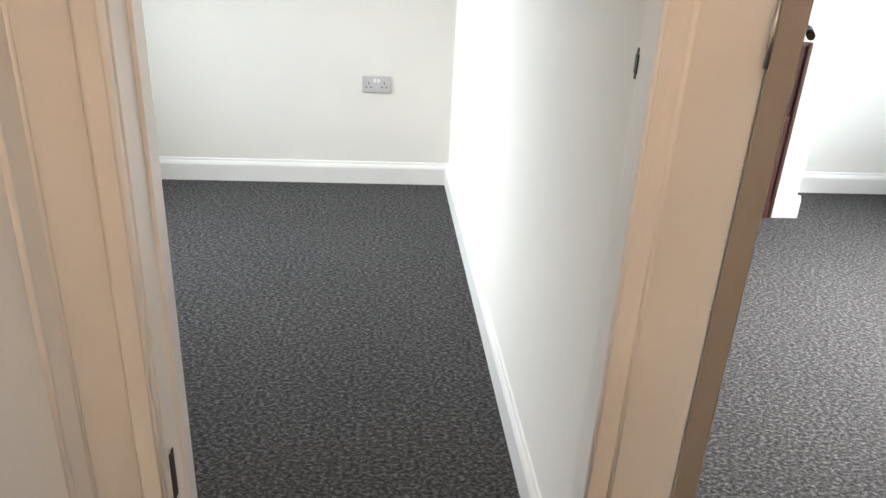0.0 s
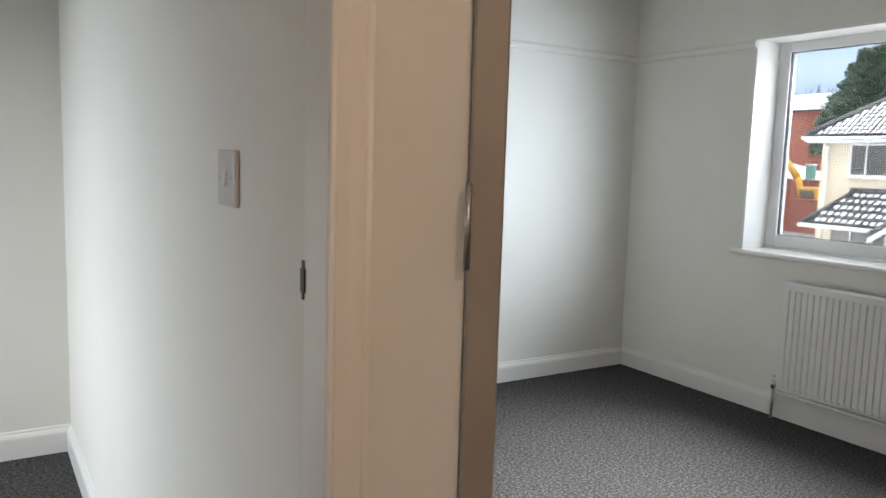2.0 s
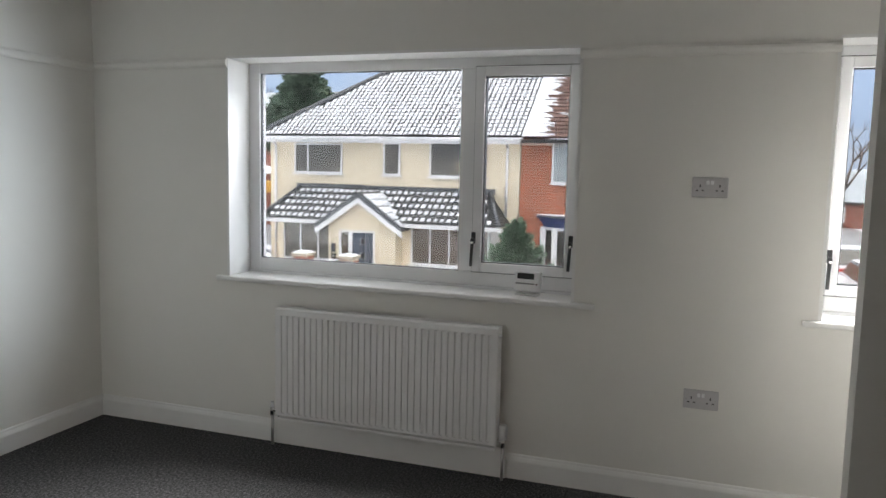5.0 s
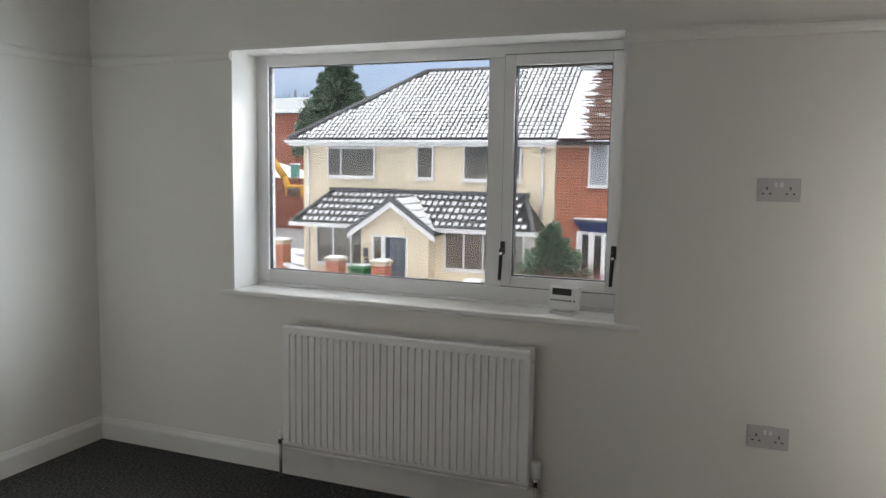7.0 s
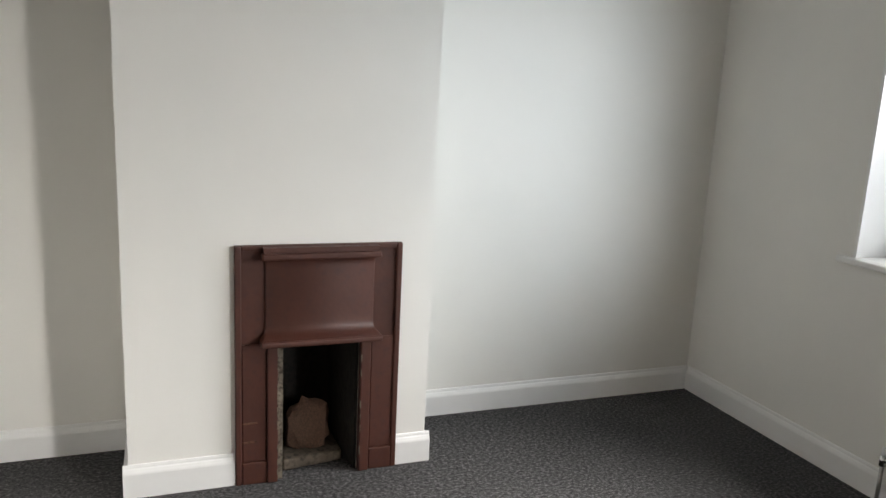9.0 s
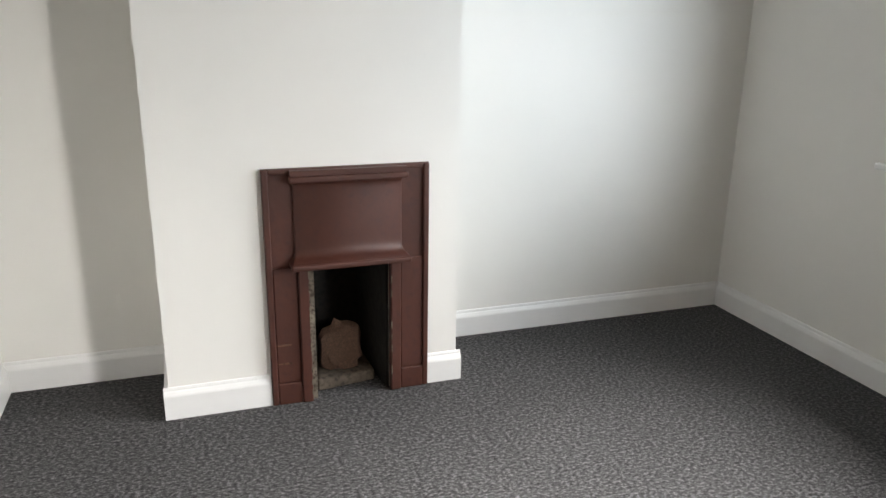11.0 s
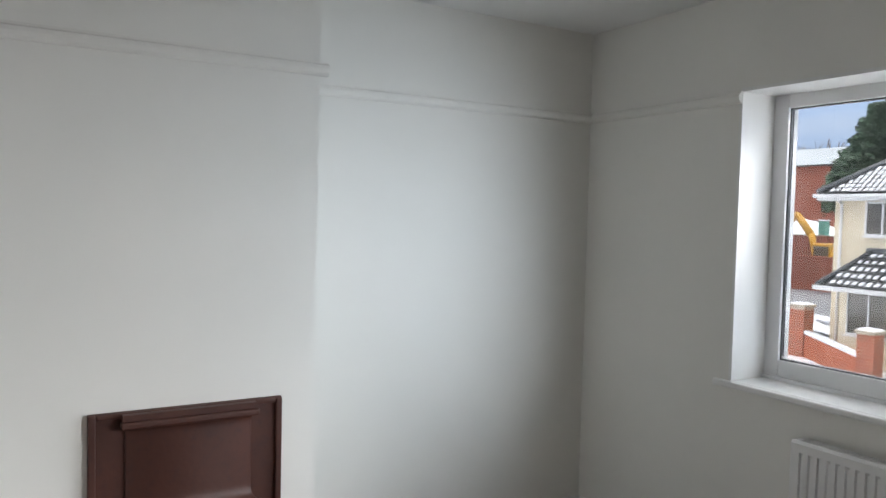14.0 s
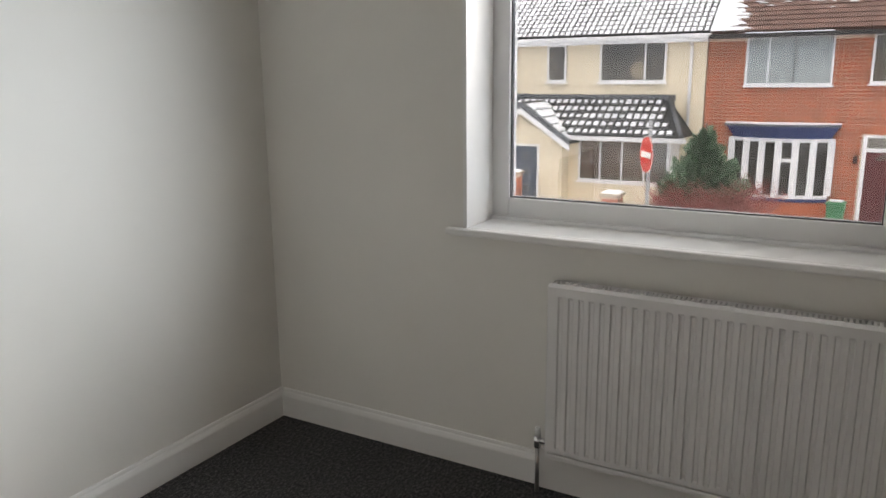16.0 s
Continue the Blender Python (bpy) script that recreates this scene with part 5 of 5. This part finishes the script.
part("wall", boxes((17.1, 17.35, 4.15, 6.55, GROUND - 0.02, -2.25)), BRICK, gw2)
part("coping", boxes((17.05, 17.4, 4.15, 6.55, -2.249, -2.17)), SNOW, gw2, "snow on the coping")


def wheelie_bin(x, y, turn, label, scale=1.0):
    b = thing("wheelie_bin", pose(x, y, GROUND - 0.02, 0, 0, turn) @ Matrix.Scale(scale, 4), label, "wheelie bin")
    bm = bmesh.new()
    hull(bm, [(sx * w, sy * d, z) for sx in (-1, 1) for sy in (-1, 1) for w, d, z in ((0.22, 0.24, 0.06), (0.285, 0.33, 0.98))])
    bevelled(bm, 0.015, 2)
    part("body", bm, BIN, b)
    bm = bmesh.new()
    hull(bm, [(sx * w, sy * d, z) for sx in (-1, 1) for sy in (-1, 1) for w, d, z in ((0.31, 0.36, 0.98), (0.31, 0.36, 1.02), (0.25, 0.29, 1.07))])
    lid = part("lid", bm, BIN, b, "green hinged lid")
    part("snow", boxes((-0.2, 0.22, -0.25, 0.2, 1.07, 1.10), bev=0.012), SNOW, lid, "thin snow on the lid")
    for s in (-1, 1):
        bm = bmesh.new()
        tube(bm, (s * 0.19, 0.27, 0.1), (s * 0.25, 0.27, 0.1), 0.1, sides=16)
        part("wheel", bm, RUBBER, b)


wheelie_bin(17.75, 7.72, 80, "green plastic wheelie bin with snow on its lid")
wheelie_bin(19.2, -1.35, 85, "green plastic bin beside the brick house's door", 0.72)

sign = thing("no_entry_sign", (15.0, 2.38, GROUND), "round red no entry sign on a grey post", "road sign")
bm = bmesh.new()
tube(bm, (0, 0, 0), (0, 0, 2.95), 0.045, sides=12)
part("post", bm, GALV, sign)
TW = Matrix.Rotation(radians(-56), 4, "Z")
bm = bmesh.new()
tube(bm, (-0.075, 0, 2.17), (-0.055, 0, 2.17), 0.42, sides=40)
part("disc", bm, SIGNRED, sign, "red reflective disc", at=TW)
bm = bmesh.new()
box(bm, -0.080, -0.0755, -0.32, 0.32, 2.10, 2.24)
part("bar", bm, SIGNWHITE, sign, "white bar", at=TW)
bm = bmesh.new()
for k in range(40):
    a0, a1 = 2 * math.pi * k / 40, 2 * math.pi * (k + 1) / 40
    hull(bm, [(-0.078 + o, r * math.cos(a), 2.17 + r * math.sin(a)) for o in (0, 0.004) for r in (0.405, 0.425) for a in (a0, a1)])
part("rim", bm, SIGNWHITE, sign, "thin pale rim", at=TW)


def conifer(name, at, high, radius, boughs, size, leaf, label, category, clear=0.03, full=0.5, rise=0.1, each=170, taper=0.8):
    """Trunk, and boughs that reach out and bend at their ends, each clothed in small sprays, with gaps between."""
    tree = thing(name, at, label, category)
    wood, green = bmesh.new(), bmesh.new()
    tube(wood, (0, 0, 0), (0, 0, high * 0.95), radius * 0.10, 0.02, 8)
    for i in range(boughs):
        k = clear + (1 - clear) * (1 - math.sqrt(1 - (i + random.random()) / boughs * 0.985))
        a = i * 2.39996 + random.uniform(-0.4, 0.4)
        reach = radius * min(1.0, (1.03 - k) / full) ** taper * random.choice((0.72, 0.86, 0.95, 1.0, 1.05, 1.12))
        way = Vector((math.cos(a), math.sin(a), rise + 0.7 * max(0.0, k - 0.8)))
        side = Vector((-way.y, way.x, 0))
        foot = Vector((0, 0, k * high))
        tube(wood, foot, foot + way * reach * 0.8, radius * 0.02, radius * 0.006, 4)
        thick = reach * 0.24 + size * 0.5
        for _ in range(each):
            u = random.random() ** 0.6
            c = foot + way * reach * u + side * random.gauss(0, 0.5) * thick * (1.25 - u * 0.7) + Vector((0, 0, random.gauss(0, 0.38) * thick * (1.1 - 0.6 * u) - 0.16 * reach * u * u * (1 if rise < 0.3 else -1)))
            out = (way + side * random.uniform(-0.7, 0.7) + Vector((0, 0, random.uniform(-0.3, 0.5)))).normalized()
            l = size * random.uniform(0.6, 1.4)
            w = out.cross(Vector((random.uniform(-1, 1), random.uniform(-1, 1), random.uniform(-1, 1))))
            if w.length < 1e-3:
                continue
            w = w.normalized() * l * 0.24
            green.faces.new([green.verts.new(q) for q in (c - w, c + out * l * 0.45 - w * 1.3, c + out * l, c + out * l * 0.5 + w * 1.2)])
    part("trunk", wood, BARK, tree, "brown trunk and limbs")
    tagged(part("crown", green, leaf, tree, "dense needle foliage"), kind="stuff")


conifer("conifer_tree", (32, 16.65, GROUND), 10.3, 2.05, 250, 0.16, LEAF, "tall dark green conifer behind the house", "tree", 0.48, 0.42, 0.05, 330, 0.95)
conifer("conifer_shrub", (16.9, 1.52, GROUND), 2.95, 1.0, 150, 0.075, LEAF2, "blue green conifer shrub in the front garden", "shrub", 0.12, 0.86, 0.55, 260, 1.1)


def twiggy(name, at, high, spread, count, mat, label, category, thick=0.012):
    ob = thing(name, at, label, category)
    bm = bmesh.new()
    for _ in range(count):
        a = random.uniform(0, 2 * math.pi)
        p0 = Vector((random.uniform(-0.15, 0.15) * spread, random.uniform(-0.15, 0.15) * spread, 0))
        p1 = p0 + Vector((math.cos(a) * spread * random.uniform(0.2, 0.6), math.sin(a) * spread * random.uniform(0.2, 0.6), high * random.uniform(0.45, 0.75)))
        p2 = p1 + Vector((random.uniform(-0.3, 0.3) * spread, random.uniform(-0.3, 0.3) * spread, high * random.uniform(0.1, 0.3)))
        tube(bm, p0, p1, thick, thick * 0.7, 4)
        tube(bm, p1, p2, thick * 0.7, thick * 0.3, 4)
    tagged(part("twigs", bm, mat, ob, "tangle of bare twigs"), kind="stuff")


twiggy("bare_shrub", (16.5, 1.15, GROUND), 1.6, 2.2, 480, TWIG, "red brown bare twiggy shrub in the front garden", "shrub")
twiggy("bare_shrub", (16.5, 2.0, GROUND), 1.35, 1.5, 240, TWIG, "red brown bare twiggy shrub under the conifer", "shrub")


def bare_tree(at, high, label):
    tree = thing("bare_tree", at, label, "tree", "bare winter trees")
    bm = bmesh.new()

    def grow(p, d, l, r, n):
        q = p + d * l
        tube(bm, p, q, r, r * 0.7, 5)
        if n:
            for _ in range(3):
                e = (d + Vector((random.uniform(-0.7, 0.7), random.uniform(-0.7, 0.7), random.uniform(-0.2, 0.5)))).normalized()
                grow(q, e, l * random.uniform(0.6, 0.8), r * 0.6, n - 1)
    grow(Vector((0, 0, 0)), Vector((0, 0, 1)), high * 0.3, high * 0.02, 4)
    part("branches", bm, BARK, tree)


for x, y, hgt in ((62, -13.6, 9.5), (75, -19, 9), (95, 66, 20), (98, 62, 18), (100, 55, 17), (100, 33, 21), (104, 30, 20), (120, 62, 14), (130, 70, 14), (120, 52, 13), (110, 75, 17)):
    bare_tree((x, y, GROUND), hgt, "bare leafless tree against the winter sky")


# ---- farther buildings ----
def plain_house(at, wide, deep, eave, ridge, label, hip=2.0, windows=()):
    """Far house: brick walls, snowy hipped roof, windows on the face that looks back to the street."""
    h = thing("far_house", at, label, "house", "houses in the distance")
    part("wall", boxes((0, deep, -wide / 2, wide / 2, 0, eave)), FARBRICK, h, "red brick wall")
    bm = bmesh.new()
    hull(bm, [(-0.3, -wide / 2 - 0.3, eave), (-0.3, wide / 2 + 0.3, eave), (deep + 0.3, -wide / 2 - 0.3, eave), (deep + 0.3, wide / 2 + 0.3, eave), (deep / 2, -wide / 2 + hip, ridge), (deep / 2, wide / 2 - hip, ridge)])
    part("roof", bm, FARROOF, h, "grey roof under thin snow")
    # black strip drawn in place of the shade below the eaves
    part("fascia", boxes((-0.34, -0.30, -wide / 2 - 0.3, wide / 2 + 0.3, eave - 0.15, eave + 0.02)), SLOT, h, "black strip standing in for shade under the eaves")
    for ya, yb, za, zb in windows:
        far_window(h, -0.01, ya, yb, za, zb, ((ya + yb) / 2,), w=0.1)


plain_house((62, -16.6, GROUND - 1.7), 12, 9, 3.7, 6.3, "far red brick house with snowy hipped roof", 4.5, ((2.8, 4.6, 2.2, 3.3), (-1.5, 0.3, 2.2, 3.3), (0.9, 3.0, 0.4, 1.6)))
plain_house((70, 37, GROUND), 50, 12, 10.1, 12.4, "long red brick building with snowy roof", 0.3, ((2, 5, 6.5, 8.5), (-6, -4, 6.5, 8.5), (12, 14, 6.5, 8.5)))
plain_house((85, -34, GROUND - 1.5), 16, 9, 4.5, 7.5, "far red brick house under snow", 4.0, ((1, 3, 2.5, 3.8),))
plain_house((110, 12, GROUND), 30, 10, 5.0, 8.0, "far red brick terrace under snow", 3.0)

bw = thing("boundary_wall", (0, 0, 0), "long red brick boundary wall across the yard", "wall")
part("wall", boxes((52, 52.4, 28, 60, GROUND - 0.02, 0.55)), FARBRICK, bw)
bm = bmesh.new()
for k in range(60):
    y = 28 + k * 0.53
    box(bm, 51.96, 52.0, y, y + 0.02, GROUND, 0.55)
part("panel_line", bm, SOOT, bw, "dark upright joints")
part("coping", boxes((51.9, 52.5, 28, 60, 0.551, 0.64)), STONE, bw)
yw = thing("yard_wall", (0, 0, 0), "low brown brick yard wall with pale coping", "wall")
part("wall", boxes((40.2, 40.5, 22, 46, GROUND - 0.02, -0.55)), FARBRICK, yw)
part("coping", boxes((40.15, 40.55, 22, 46, -0.549, -0.47)), FARBRICK, yw)
bank = thing("snow_bank", (58, 40, GROUND - 0.1), "white snow covered bank behind the wall", "snow bank")
bm = bmesh.new()
bmesh.ops.create_grid(bm, x_segments=20, y_segments=30, size=1.0)
for v in bm.verts:
    k = max(0.0, 1 - abs(v.co.x)) * max(0.0, 1 - abs(v.co.y) ** 3)
    v.co = Vector((v.co.x * 6, v.co.y * 16, 5.2 * k ** 0.7 * (0.75 + 0.25 * math.sin(v.co.y * 3 + 1)) + 0.2 * noise.noise(v.co * 4)))
part("bank", bm, SNOW, bank)

dig = thing("excavator", (48, 29.4, GROUND), "yellow excavator with a bent digging arm", "excavator")
part("cab", boxes((-1.2, 1.2, -1.2, 0.3, 1.0, 2.7), bev=0.1), YELLOW, dig, "yellow cab")
part("cab_glass", boxes((-1.22, -1.15, -1.0, 0.1, 1.7, 2.5)), FARGLASS, dig, "dark cab window")
for s in (-1.0, 1.0):
    part("track", boxes((s - 0.3, s + 0.3, -1.5, 1.5, 0, 0.9), bev=0.2), RUBBER, dig, "black track")
for nm, a, b, r in (("boom", (-0.4, 0.4, 1.8), (-0.4, 0.9, 3.4), 0.32), ("boom", (-0.4, 0.9, 3.3), (-0.4, 2.0, 4.7), 0.32), ("stick", (-0.4, 1.9, 4.75), (-0.4, 3.0, 3.9), 0.28), ("bucket_link", (-0.4, 3.0, 4.0), (-0.4, 3.3, 2.2), 0.26)):
    bm = bmesh.new()
    tube(bm, a, b, r, r * 0.8, 4)
    part(nm, bm, YELLOW, dig)
bm = bmesh.new()
hull(bm, [(x, y, z) for x in (-0.9, 0.1) for y, z in ((2.9, 2.2), (3.7, 2.3), (3.6, 1.3), (3.0, 1.2))])
part("bucket", bm, YELLOW, dig, "worn yellow bucket")
tank = thing("utility_cabinet", (53.5, 33.3, GROUND), "teal green utility cabinet with snowy top", "cabinet")
part("body", boxes((0, 0.6, -0.28, 0.28, 0, 4.3), bev=0.03), TEAL, tank)
part("snow_top", boxes((-0.05, 0.65, -0.33, 0.33, 4.3, 4.42), bev=0.03), SNOW, tank)
heap = thing("snow_heap", (24.5, 14.6, GROUND - 0.05), "heap of snow dusted rubble beside the house", "snow heap")
for k in range(9):
    bm = bmesh.new()
    hull(bm, [Vector((random.uniform(-0.7, 0.7), random.uniform(-0.9, 0.9), random.uniform(0, 0.35))) + Vector((k % 3 * 0.9 - 0.9, k // 3 * 0.9 - 0.9, 0.25 * (k % 2))) for _ in range(12)])
    part("snow_lump", bm, SNOW, heap)


def car(at, turn, paint, label):
    c = thing("car", pose(*at, 0, 0, turn), label, "car", "parked cars")
    bm = bmesh.new()
    prof = [(-2.05, 0.35), (-2.1, 0.75), (-1.95, 0.95), (-1.35, 1.02), (1.15, 1.0), (2.0, 0.82), (2.1, 0.55), (2.05, 0.35)]
    lo = [bm.verts.new((x, -0.86, z)) for x, z in prof]
    hi = [bm.verts.new((x, 0.86, z)) for x, z in prof]
    bm.faces.new(lo)
    bm.faces.new(hi[::-1])
    for i in range(len(prof)):
        j = (i + 1) % len(prof)
        bm.faces.new((lo[i], hi[i], hi[j], lo[j]))
    bmesh.ops.recalc_face_normals(bm, faces=bm.faces[:])
    bevelled(bm, 0.07, 2)
    body = part("body", bm, paint, c)
    bm = bmesh.new()
    hull(bm, [(x, s * y, z) for s in (-1, 1) for x, y, z in ((-1.85, 0.80, 0.98), (-1.35, 0.66, 1.45), (0.35, 0.66, 1.46), (1.10, 0.80, 0.98))])
    bevelled(bm, 0.05, 2)
    cabin = part("windows", bm, FARGLASS, c, "dark car windows")
    part("roof", boxes((-1.30, 0.30, -0.64, 0.64, 1.455, 1.50), bev=0.02), SNOW, c, "roof white with snow")
    for x in (-1.3, 1.3):
        for s in (-1, 1):
            bm = bmesh.new()
            tube(bm, (x, s * 0.68, 0.32), (x, s * 0.88, 0.32), 0.32, sides=18)
            wheel = part("wheel", bm, RUBBER, c)
            bm = bmesh.new()
            tube(bm, (x, s * 0.87, 0.32), (x, s * 0.895, 0.32), 0.19, sides=14)
            part("rim", bm, GALV, wheel)
    for s in (-1, 1):
        part("tail_light", boxes((-2.13, -2.02, s * 0.66 - 0.16, s * 0.66 + 0.16, 0.72, 0.88)), SIGNRED, c, "red tail light")
    part("number_plate", boxes((-2.14, -2.09, -0.26, 0.26, 0.50, 0.62)), SIGNWHITE, c)


car((43.0, -9.4, GROUND), 0, CARPAINT, "dark purple hatchback parked in the side street")
car((27.5, -8.6, GROUND), 0, CARWHITE, "white car with snow parked in the side street")
car((22.2, -8.4, GROUND), 0, CARWHITE, "white snow covered car parked in the side street")
car((58.0, -10.0, GROUND), 0, CARPAINT, "dark car parked farther along the side street")
fen = thing("timber_fence", (0, 0, 0), "brown timber fence along the side street", "fence")
for k in range(24):
    part("board", boxes((46 + k * 0.5, 46.46 + k * 0.5, -15.3, -15.22, GROUND - 0.02, GROUND + 1.6)), BARK, fen)
